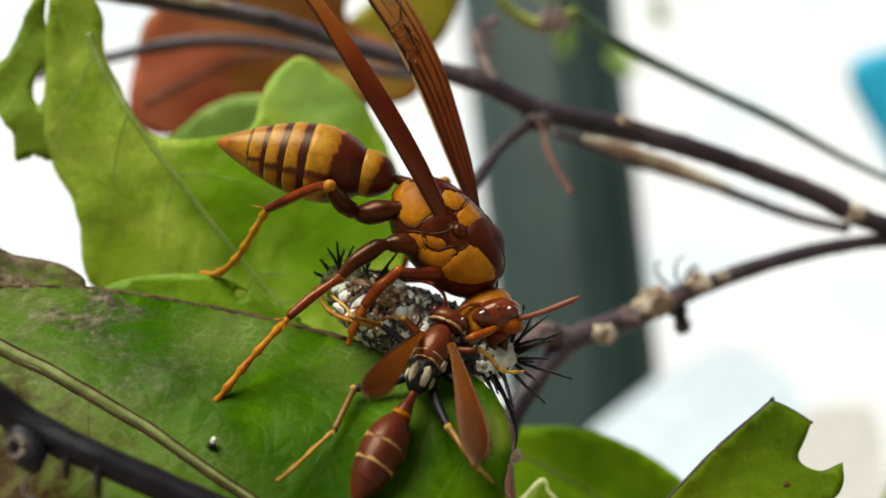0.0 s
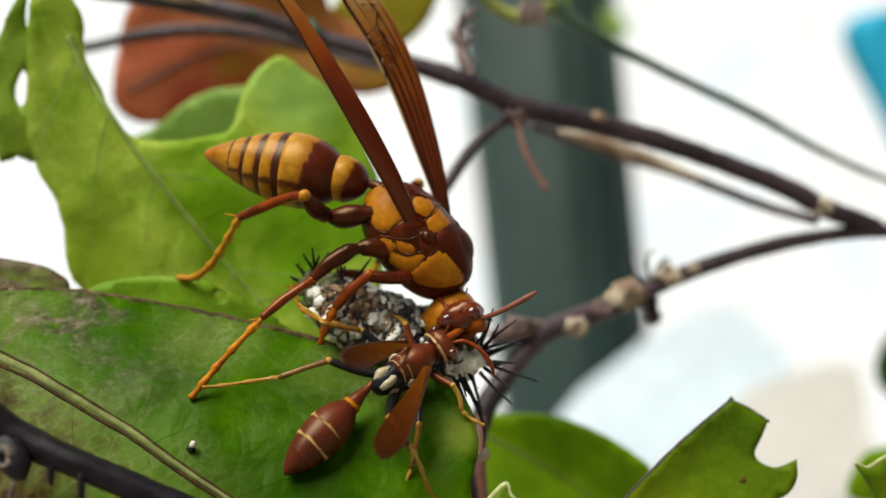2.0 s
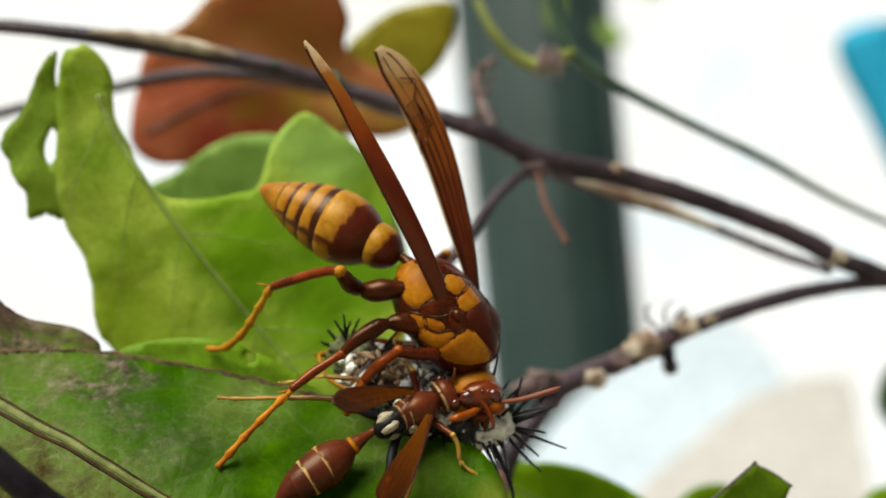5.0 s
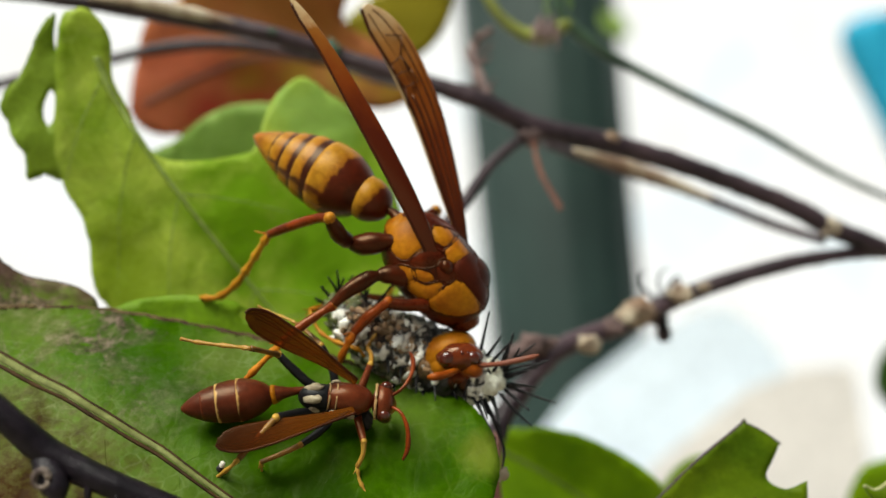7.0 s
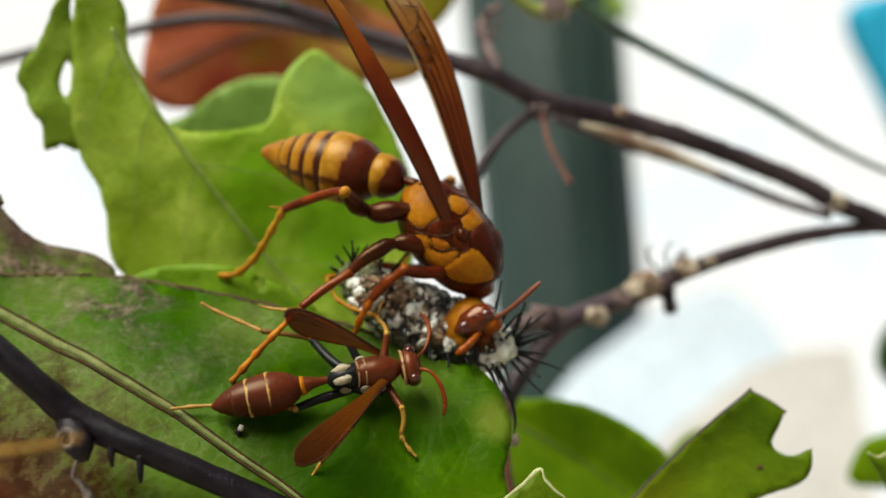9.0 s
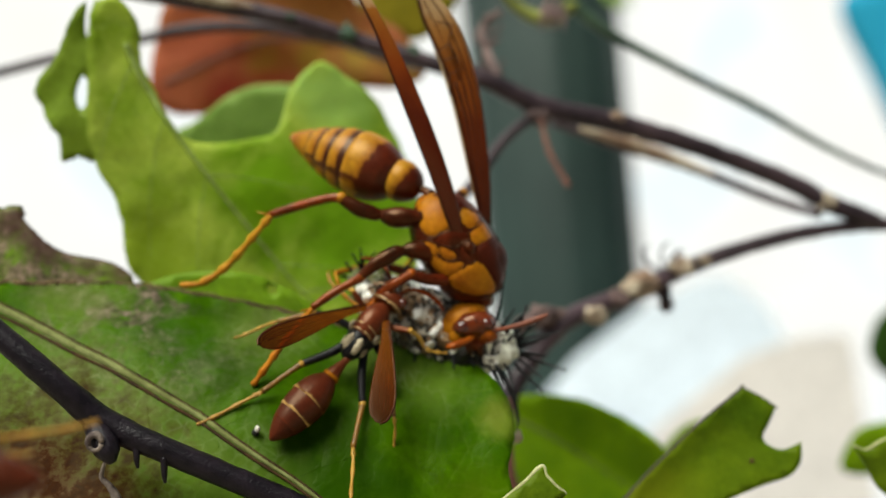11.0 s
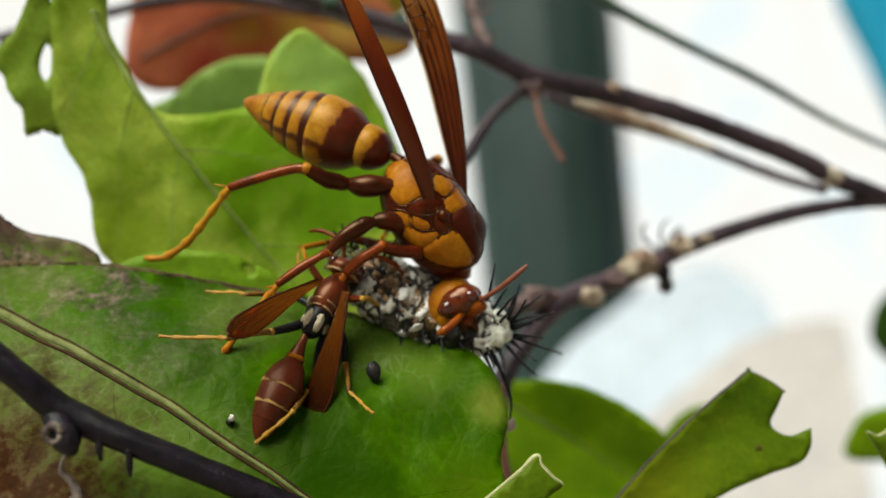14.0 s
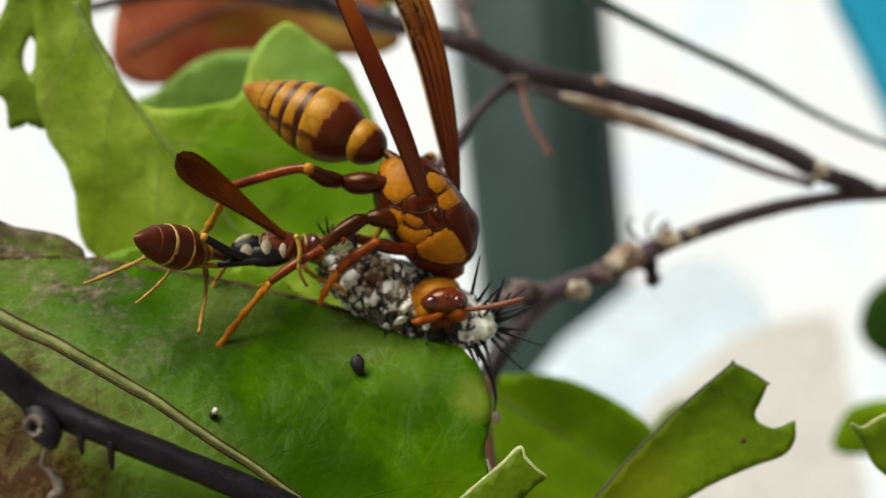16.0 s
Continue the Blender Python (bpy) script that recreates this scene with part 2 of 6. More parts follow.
leaf_red = foliage("leaf_red", (0.42, 0.13, 0.07), (0.33, 0.15, 0.045), (0.3, 0.1, 0.03), blotch=60, through=0.4, tints=((-20, 98.5, 17.6, 3.2, (0.36, 0.24, 0.04), 0.8), (-15, 98.5, 18.2, 3.2, (0.36, 0.25, 0.04), 0.8), (-10, 98.5, 18, 3.5, (0.34, 0.24, 0.035), 0.8), (-5, 98.5, 17.5, 3.5, (0.32, 0.22, 0.03), 0.8), (-24, 98.5, 14, 3.4, (0.36, 0.045, 0.04), 0.8), (-19.5, 98.5, 14.8, 3, (0.36, 0.05, 0.04), 0.8), (-14, 98.5, 15.4, 2.6, (0.32, 0.06, 0.03), 0.8)))
leaf_olive = foliage("leaf_olive", (0.31, 0.25, 0.02), (0.21, 0.19, 0.015), (0.24, 0.22, 0.04), blotch=60)
leaf_dull = foliage("leaf_dull", (0.27, 0.40, 0.10), (0.18, 0.29, 0.055), (0.08, 0.14, 0.03), through=0.4)
leaf_bright = foliage("leaf_bright", (0.23, 0.35, 0.008), (0.11, 0.21, 0.004), (0.16, 0.26, 0.03), blotch=90, through=0.45)
leaf_cut = foliage("leaf_cut", (0.135, 0.20, 0.007), (0.065, 0.12, 0.004), (0.16, 0.22, 0.02), through=0.42, tints=((14, 62, -19, 6, (0.20, 0.23, 0.008), 0.7),))
leaf_shade = foliage("leaf_shade", (0.03, 0.08, 0.012), (0.02, 0.055, 0.008), (0.05, 0.10, 0.02))
bark_dark = paint("bark_dark", (0.013, 0.009, 0.013), (0.004, 0.0028, 0.0045), 900, 0.38, 0.6, 6, 0.0001, spec=0.2)
bark_purple = paint("bark_purple", (0.062, 0.038, 0.046), (0.014, 0.008, 0.012), 140, 0.5, 0.5, 8, 0.0002)
bark_pale = paint("bark_pale", (0.55, 0.48, 0.36), (0.24, 0.15, 0.10), 400, 0.8, 0.6, 6, 0.0003)
bark_ash = paint("bark_ash", (0.26, 0.21, 0.17), (0.07, 0.05, 0.045), 900, 0.8, 0.6, 6, 0.0002)
bark_grey = paint("bark_grey", (0.17, 0.11, 0.10), (0.07, 0.045, 0.045), 250, 0.7, 0.6, 6, 0.0002)
stem_green = paint("stem_green", (0.045, 0.085, 0.045), (0.022, 0.045, 0.03), 250, 0.5)
stem_red = paint("stem_red", (0.22, 0.09, 0.06), (0.14, 0.06, 0.045), 250, 0.6)
rib_brown = paint("rib_brown", (0.060, 0.032, 0.012), (0.022, 0.011, 0.005), 500, 0.7, spec=0.08)
rib_pale = paint("rib_pale", (0.24, 0.31, 0.07), (0.17, 0.24, 0.035), 400, 0.5)
rib_green = paint("rib_green", (0.13, 0.17, 0.03), (0.08, 0.11, 0.015), 400, 0.45)
margin_brown = paint("margin_brown", (0.12, 0.085, 0.035), (0.035, 0.018, 0.010), 700, 0.7, spec=0.1)
rib_olive = paint("rib_olive", (0.19, 0.21, 0.075), (0.11, 0.12, 0.035), 500, 0.75, spec=0.08)
rim_dark = paint("rim_dark", (0.045, 0.022, 0.018), (0.02, 0.01, 0.01), 500, 0.5)
rim_pale = paint("rim_pale", (0.42, 0.42, 0.2), (0.25, 0.25, 0.1), 700, 0.7)
cuticle_red = paint("cuticle_red", (0.085, 0.010, 0.002), (0.030, 0.004, 0.0013), 500, 0.3, 0.3, 9, 0.00003, coat=0.05, sheen=(1.0, 0.6, 0.3))
cuticle_dark = paint("cuticle_dark", (0.060, 0.009, 0.002), (0.014, 0.003, 0.0013), 500, 0.32, 0.3, 9, 0.00003, spec=0.3, coat=0.03, sheen=(1.0, 0.6, 0.3))
cuticle_matt = paint("cuticle_matt", (0.058, 0.009, 0.004), (0.026, 0.005, 0.0025), 500, 0.55, 0.3, 9, 0.00003, spec=0.15, sheen=(1.0, 0.6, 0.35))
cuticle_yellow = paint("cuticle_yellow", (0.40, 0.158, 0.006), (0.25, 0.070, 0.003), 450, 0.4, 0.3, 9, 0.00003, spec=0.25, sheen=(1.0, 0.6, 0.3))
cuticle_orange = paint("cuticle_orange", (0.36, 0.090, 0.005), (0.14, 0.022, 0.003), 380, 0.33, 0.3, 9, 0.00003, coat=0.05, sheen=(1.0, 0.6, 0.3))
cuticle_face = paint("cuticle_face", (0.19, 0.030, 0.004), (0.055, 0.008, 0.002), 450, 0.3, 0.3, 9, 0.00003, coat=0.1, sheen=(1.0, 0.6, 0.3))
cuticle_black = paint("cuticle_black", (0.010, 0.009, 0.010), (0.004, 0.004, 0.0045), 600, 0.4, spec=0.2)
cuticle_grey = paint("cuticle_grey", (0.46, 0.39, 0.26), (0.24, 0.19, 0.12), 900, 0.5)
cuticle_cream = paint("cuticle_cream", (0.38, 0.25, 0.10), (0.26, 0.15, 0.06), 600, 0.4)
head_dark = paint("head_dark", (0.13, 0.022, 0.005), (0.055, 0.009, 0.003), 500, 0.24, 0.2, 9, 0.00003, coat=0.3, sheen=(1.0, 0.6, 0.3))
rust = paint("rust", (0.115, 0.022, 0.007), (0.07, 0.013, 0.005), 600, 0.36, 0.3, 9, 0.00003, coat=0.1, sheen=(1.0, 0.6, 0.3))
eye_dark = paint("eye_dark", (0.075, 0.014, 0.006), (0.034, 0.007, 0.004), 300, 0.16, 0.05, coat=0.6)
tarsus_yellow = paint("tarsus_yellow", (0.46, 0.22, 0.014), (0.26, 0.085, 0.006), 500, 0.4, sheen=(1.0, 0.6, 0.3))
tarsus_orange = paint("tarsus_orange", (0.46, 0.17, 0.010), (0.26, 0.070, 0.005), 500, 0.4, sheen=(1.0, 0.6, 0.3))
tarsus_pale = paint("tarsus_pale", (0.44, 0.25, 0.035), (0.24, 0.11, 0.012), 600, 0.45)
shin_brown = paint("shin_brown", (0.28, 0.13, 0.016), (0.035, 0.014, 0.004), 450, 0.4)
wing_amber = membrane("wing_amber", [(0.0, (0.055, 0.007, 0.002)), (0.5, (0.075, 0.010, 0.003)), (0.68, (0.17, 0.032, 0.004)), (0.88, (0.24, 0.085, 0.012)), (1.0, (0.6, 0.46, 0.26))], 2, 0.4, 17.2, 0.05, 0.17, 0.5, 0.15)
wing_clear = membrane("wing_clear", [(0.0, (0.10, 0.016, 0.004)), (0.45, (0.13, 0.024, 0.006)), (0.7, (0.26, 0.075, 0.012)), (0.88, (0.40, 0.19, 0.05)), (1.0, (0.6, 0.46, 0.26))], 2, 2.0, 17.6, 0.14, 0.18, 0.5, 0.25)
wing_tawny = membrane("wing_tawny", [(0.0, (0.26, 0.085, 0.008)), (0.4, (0.20, 0.058, 0.006)), (0.7, (0.12, 0.032, 0.005)), (1.0, (0.05, 0.014, 0.004))], 0, 0.2, -8.1, 0.45, 0.3, 0.25, 0.45)
wing_pale = membrane("wing_pale", [(0.0, (0.5, 0.30, 0.10)), (0.6, (0.62, 0.48, 0.24)), (1.0, (0.66, 0.55, 0.35))], 2, 2.0, 15.0, 0.25, 0.3, 0.3, 0.4)
vein_dark = paint("vein_dark", (0.045, 0.009, 0.004), (0.022, 0.005, 0.003), 700, 0.35, sheen=(1.0, 0.6, 0.3))
larva_black = paint("larva_black", (0.016, 0.013, 0.012), (0.005, 0.0045, 0.0045), 900, 0.5, 0.6, 5, 0.0002)
def mottled(name):
    """The caterpillar's hide: rounded white, brown and black warts with dark gaps, browner in its torn middle."""
    m, n, l, p = shader(name)
    at = n.new("ShaderNodeTexCoord").outputs["Object"]
    b, fine = noise_node(n, l, 900, 5, 0.6, at, 1.2), noise_node(n, l, 3800, 4, 0.6, at)
    wob = n.new("ShaderNodeTexNoise")
    wob.inputs["Scale"].default_value = 1500
    l.new(at, wob.inputs["Vector"])
    small, warp = n.new("ShaderNodeVectorMath"), n.new("ShaderNodeVectorMath")
    small.operation, warp.operation = "SCALE", "ADD"
    small.inputs["Scale"].default_value = 0.0012
    l.new(wob.outputs["Color"], small.inputs[0])
    l.new(at, warp.inputs[0])
    l.new(small.outputs[0], warp.inputs[1])
    cells, gaps = n.new("ShaderNodeTexVoronoi"), n.new("ShaderNodeTexVoronoi")
    gaps.feature = "DISTANCE_TO_EDGE"
    for v in (cells, gaps):
        v.inputs["Scale"].default_value = 720
        l.new(warp.outputs[0], v.inputs["Vector"])
    pick = n.new("ShaderNodeSeparateColor")
    l.new(cells.outputs["Color"], pick.inputs[0])
    c = ramp_node(n, l, pick.outputs[0], [(0.40, (0.012, 0.010, 0.009)), (0.44, (0.80, 0.78, 0.70)), (0.84, (0.84, 0.83, 0.76)), (0.88, (0.26, 0.16, 0.08))])
    c = mix_node(n, l, ramp_node(n, l, noise_node(n, l, 420, 3, 0.6, at, 0.8), [(0.58, (0, 0, 0)), (0.64, (0.85, 0.85, 0.85))]), c, (0.022, 0.019, 0.014))
    torn_tone = ramp_node(n, l, pick.outputs[1], [(0.15, (0.05, 0.022, 0.010)), (0.4, (0.24, 0.13, 0.06)), (0.6, (0.30, 0.20, 0.11)), (0.72, (0.74, 0.68, 0.58))])
    far = n.new("ShaderNodeVectorMath")
    far.operation = "DISTANCE"
    far.inputs[1].default_value = (-3.6 * MM, 59.0 * MM, -4.0 * MM)
    l.new(at, far.inputs[0])
    torn = ramp_node(n, l, math_node(n, l, "ADD", math_node(n, l, "DIVIDE", far.outputs["Value"], 4.4 * MM), math_node(n, l, "SUBTRACT", b, 0.5)), [(0.45, (0.9, 0.9, 0.9)), (0.9, (0, 0, 0))])
    c = mix_node(n, l, torn, c, torn_tone)
    c = mix_node(n, l, ramp_node(n, l, gaps.outputs["Distance"], [(0.05, (0.95, 0.95, 0.95)), (0.16, (0, 0, 0))]), c, (0.012, 0.010, 0.009))
    c = mix_node(n, l, 0.7, c, ramp_node(n, l, fine, [(0.3, (0.8, 0.8, 0.8)), (0.7, (1.08, 1.08, 1.08))]), "MULTIPLY")
    l.new(c, p.inputs["Base Color"])
    p.inputs["Roughness"].default_value, p.inputs["Specular IOR Level"].default_value = 0.4, 0.35
    bump_node(n, l, p, math_node(n, l, "ADD", math_node(n, l, "MULTIPLY", fine, 0.2), math_node(n, l, "MULTIPLY", cells.outputs["Distance"], -0.9)), 1.0, 0.0007)
    return m


larva_hide = mottled("larva_hide")
larva_white = paint("larva_white", (0.84, 0.82, 0.75), (0.55, 0.48, 0.38), 1100, 0.55, 0.5, 4, 0.0001, spread=(0.3, 0.5), island=0.25)
larva_cream = paint("larva_cream", (0.84, 0.84, 0.74), (0.66, 0.66, 0.52), 500, 0.4, 0.4, 4, 0.0001, spec=0.4)
larva_brown = paint("larva_brown", (0.36, 0.23, 0.12), (0.12, 0.06, 0.028), 900, 0.55, 0.5, 4, 0.0001, island=0.4)
larva_green = paint("larva_green", (0.14, 0.16, 0.05), (0.05, 0.05, 0.02), 700, 0.5)
plaster_cool = paint("plaster_cool", (0.60, 0.67, 0.75), (0.56, 0.63, 0.71), 8, 0.85, 0.2, 20, 0.002)
plaster_beige = paint("plaster_beige", (0.56, 0.525, 0.50), (0.51, 0.48, 0.46), 8, 0.85, 0.2, 20, 0.002)
post_green = paint("post_green", (0.016, 0.036, 0.031), (0.011, 0.025, 0.022), 20, 0.6, 0.2, 20, 0.001)
cloth_blue = paint("cloth_blue", (0.03, 0.42, 0.66), (0.02, 0.36, 0.6), 12, 0.7, 0.2, 40, 0.001)
soil = paint("soil", (0.30, 0.26, 0.21), (0.2, 0.17, 0.13), 3, 0.95, 0.5, 20, 0.01)
metal_grey = paint("metal_grey", (0.3, 0.3, 0.3), (0.22, 0.22, 0.22), 20, 0.5)


def glowing_white(name):
    """A glow added in place of sunlight on a white wall: white, faintly bluish and pinkish in broad patches."""
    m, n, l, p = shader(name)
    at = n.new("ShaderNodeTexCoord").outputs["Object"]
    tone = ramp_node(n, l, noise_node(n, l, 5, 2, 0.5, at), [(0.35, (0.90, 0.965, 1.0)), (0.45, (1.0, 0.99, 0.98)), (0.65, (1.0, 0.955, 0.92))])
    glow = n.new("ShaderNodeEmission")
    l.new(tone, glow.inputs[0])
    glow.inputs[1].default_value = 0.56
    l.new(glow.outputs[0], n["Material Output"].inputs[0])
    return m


# ---- building blocks ----
def smooth_line(pts, sub, closed=False):
    """A Catmull-Rom line through the points."""
    p = np.array(pts, float)
    k = len(p)
    out = []
    for i in range(k if closed else k - 1):
        a, b, c, d = (p[(i + j) % k] if closed else p[min(max(i + j, 0), k - 1)] for j in (-1, 0, 1, 2))
        for s in np.arange(sub) / sub:
            out.append(0.5 * (2 * b + (c - a) * s + (2 * a - 5 * b + 4 * c - d) * s * s + (3 * b - a - 3 * c + d) * s**3))
    if not closed:
        out.append(p[-1])
    return np.array(out)


def tube(bm, pts, sides=8, sub=4, rough=0.0, flat=1.0, across=(0, 1, 0), pleat=0.0):
    """A rounded, tapered limb through (x, y, z, radius). flat: its thickness along `across` as a share of its width."""
    line = smooth_line(pts, sub) if sub > 1 else np.array(pts, float)
    axis = Vector(across)
    rings = []
    for i, row in enumerate(line):
        ahead = Vector((line[min(i + 1, len(line) - 1)] - line[max(i - 1, 0)])[:3]).normalized()
        u = (axis - ahead * axis.dot(ahead)).normalized()
        v = ahead.cross(u)
        c = Vector(row[:3])
        ring = []
        for k in range(sides):
            a = 2 * math.pi * k / sides
            r = max(row[3], 0.01)
            if rough:
                r *= 1 + rough * (noise.noise(c * 0.9 + Vector((a * 0.7, 0, 7))) + 0.6 * noise.noise(c * 3.1 + Vector((math.cos(a), math.sin(a), 3)) * 1.5))
            ring.append(bm.verts.new((c + u * (math.cos(a) * r * flat * (1 + pleat * (1 if k % 2 else -1))) + v * (math.sin(a) * r)) * MM))
        rings.append(ring)
    for a, b in zip(rings, rings[1:]):
        for k in range(sides):
            bm.faces.new((a[k], a[(k + 1) % sides], b[(k + 1) % sides], b[k]))
    bm.faces.new(rings[0][::-1])
    bm.faces.new(rings[-1])
    return bm


def ball(bm, centre, radii, turn=None, seg=14, rings=9, lump=0.0, blunt=2.0):
    """A rounded lump with three radii; the blunter, the nearer to a box."""
    grid = []
    for j in range(1, rings):
        a = math.pi * j / rings
        row = []
        for k in range(seg):
            b = 2 * math.pi * k / seg
            d = Vector((math.sin(a) * math.cos(b), math.sin(a) * math.sin(b), math.cos(a)))
            if blunt != 2.0:
                d /= (abs(d.x) ** blunt + abs(d.y) ** blunt + abs(d.z) ** blunt) ** (1 / blunt)
            if lump:
                d *= 1 + lump * noise.noise(d * 1.7 + Vector(centre))
            v = Vector((d.x * radii[0], d.y * radii[1], d.z * radii[2]))
            row.append(bm.verts.new(((turn @ v if turn else v) + Vector(centre)) * MM))
        grid.append(row)
    up, down = Vector((0, 0, radii[2])), Vector((0, 0, -radii[2]))
    top = bm.verts.new(((turn @ up if turn else up) + Vector(centre)) * MM)
    low = bm.verts.new(((turn @ down if turn else down) + Vector(centre)) * MM)
    for k in range(seg):
        bm.faces.new((top, grid[0][k], grid[0][(k + 1) % seg]))
        bm.faces.new((low, grid[-1][(k + 1) % seg], grid[-1][k]))
        for a, b in zip(grid, grid[1:]):
            bm.faces.new((a[k], b[k], b[(k + 1) % seg], a[(k + 1) % seg]))
    return bm


def inside(x, z, ring):
    hit = False
    for (x0, z0), (x1, z1) in zip(ring, np.roll(ring, -1, axis=0)):
        if (z0 > z) != (z1 > z) and x < x0 + (z - z0) * (x1 - x0) / (z1 - z0):
            hit = not hit
    return hit


def sheet(ring, depth, step, holes=()):
    """A skin within the ring (x, z), with holes, at the depth y that depth(x, z) gives."""
    rings = [np.array(r) for r in (ring, *holes)]
    pts, edges = [], []
    for r in rings:
        s = len(pts)
        pts += [Vector(v) for v in r]
        edges += [(s + i, s + (i + 1) % len(r)) for i in range(len(r))]
    r = rings[0]
    near = np.array([tuple(v) for v in pts])
    for j, z in enumerate(np.arange(r[:, 1].min() + step / 2, r[:, 1].max(), step * 0.866)):
        for x in np.arange(r[:, 0].min() + (j % 2) * step / 2, r[:, 0].max(), step):
            if inside(x, z, r) and np.hypot(*(near - (x, z)).T).min() > step * 0.45 and not any(inside(x, z, h) for h in rings[1:]):
                pts.append(Vector((x, z)))
    vs, _, fs, *_ = geometry.delaunay_2d_cdt(pts, edges, [], 1, 1e-5)
    bm = bmesh.new()
    made = [bm.verts.new(Vector((v.x, depth(v.x, v.y), v.y)) * MM) for v in vs]
    for f in fs:
        c = sum((vs[i] for i in f), Vector((0, 0))) / 3
        if inside(c.x, c.y, r) and not any(inside(c.x, c.y, h) for h in rings[1:]):
            bm.faces.new([made[i] for i in f])
    return bm


def linked(name, bm, material, smooth=True):
    bm.normal_update()
    me = bpy.data.meshes.new(name)
    bm.to_mesh(me)
    bm.free()
    me.materials.append(material)
    me.polygons.foreach_set("use_smooth", [smooth] * len(me.polygons))
    return new(name, me)


def part(name, bm, material, parent, label="", at=None, smooth=True):
    ob = linked(name, bm, material, smooth)
    ob.parent = parent
    if at is not None:
        ob.matrix_basis = at
    return tagged(ob, label)


def placed(x, y, z, rx=0, ry=0, rz=0):
    return BASE @ pose(x * MM, y * MM, z * MM, rx, ry, rz)


def local(x, y, z, rx=0, ry=0, rz=0):
    return pose(x * MM, y * MM, z * MM, rx, ry, rz)


def thing(name, at, label, category, group=""):
    ob = new(name)
    ob.empty_display_size = 0.002
    ob.matrix_basis = at
    return tagged(ob, label, category, group)


def thick(ob, mm):
    s = ob.modifiers.new("thickness", "SOLIDIFY")
    s.thickness, s.offset = mm * MM, 0.0
    return ob


def box(bm, x0, x1, y0, y1, z0, z1, bevel=0.0):
    vs = [bm.verts.new(v) for v in ((x0, y0, z0), (x1, y0, z0), (x1, y1, z0), (x0, y1, z0), (x0, y0, z1), (x1, y0, z1), (x1, y1, z1), (x0, y1, z1))]
    for f in ((3, 2, 1, 0), (4, 5, 6, 7), (0, 1, 5, 4), (1, 2, 6, 5), (2, 3, 7, 6), (3, 0, 4, 7)):
        bm.faces.new([vs[i] for i in f])
    if bevel:
        bmesh.ops.bevel(bm, geom=bm.edges[:], offset=bevel, segments=2, affect="EDGES")
    return bm


# ---- setting ----
bm = bmesh.new()
vs = [bm.verts.new(v) for v in ((-400, -400, 0), (400, -400, 0), (400, 400, 0), (-400, 400, 0))]
bm.faces.new(vs)
tagged(linked("ground", bm, soil, False), "pale sandy ground under the plants", "ground", kind="structure")
# added glowing panel where a white wall would stand; it also backlights the leaves
tagged(linked("backdrop", box(bmesh.new(), -4, 6, 1.6, 1.8, -0.05, 3.4), glowing_white("panel_glow"), False), "flat white panel behind the garden, made to glow in place of sunlight", "backdrop", kind="structure")


def garden_wall(name, top, y, depth, skin, label):
    """A wall with a sloping top (x, z), down to the ground: its face is leaned back to catch more sun and look
    brighter.
    """
    bm = bmesh.new()
    high = [bm.verts.new(Vector((x, y + 0.5 * (z + 90), z)) * MM) for x, z in top]
    bend_line = [bm.verts.new(Vector((x, y - 60, -210)) * MM) for x, z in top]
    low = [bm.verts.new(Vector((x, y - 60, -1300)) * MM) for x, z in top]
    for a, b in ((high, bend_line), (bend_line, low)):
        for k in range(len(top) - 1):
            bm.faces.new((a[k], a[k + 1], b[k + 1], b[k]))
    out = bmesh.ops.extrude_face_region(bm, geom=bm.faces[:])
    bmesh.ops.translate(bm, verts=[v for v in out["geom"] if isinstance(v, bmesh.types.BMVert)], vec=(0, depth * MM, 0))
    bmesh.ops.recalc_face_normals(bm, faces=bm.faces[:])
    ob = linked(name, bm, skin, False)
    ob.matrix_basis = BASE
    tagged(ob, label, "wall", kind="structure")


garden_wall("parapet", [(33.0, -149.0), (80.0, -98.0), (120.0, -71.0), (151.0, -57.0), (168.0, -54.0), (186.0, -66.0), (204.0, -96.0), (220.0, -150.0)], 515, 2, plaster_cool, "pale bluish white sloping parapet")
garden_wall("low_wall", [(64.0, -163.0), (119.0, -121.0), (163.0, -91.0), (192.0, -81.0), (220.0, -79.0)], 480, 2, plaster_beige, "pale beige plastered low garden wall")


def column():
    """A round dark green post."""
    foot = BASE @ Vector((0.0745, 0.6, 0.03))
    post = thing("post", pose(foot.x, foot.y, 0), "dark green garden post standing on the ground", "post")
    bm = bmesh.new()
    rings = []
    for z in (0.0, 3.0):
        ring = []
        for k in range(96):
            a = 2 * math.pi * k / 96
            r = 0.0485 + 0.0006 * math.cos(16 * a)
            ring.append(bm.verts.new((r * math.cos(a), r * math.sin(a), z)))
        rings.append(ring)
    for k in range(96):
        bm.faces.new((rings[0][k], rings[0][(k + 1) % 96], rings[1][(k + 1) % 96], rings[1][k]))
    bm.faces.new(rings[1])
    part("shaft", bm, post_green, post)
    part("base", box(bmesh.new(), -0.08, 0.08, -0.08, 0.08, 0, 0.06, 0.006), post_green, post)


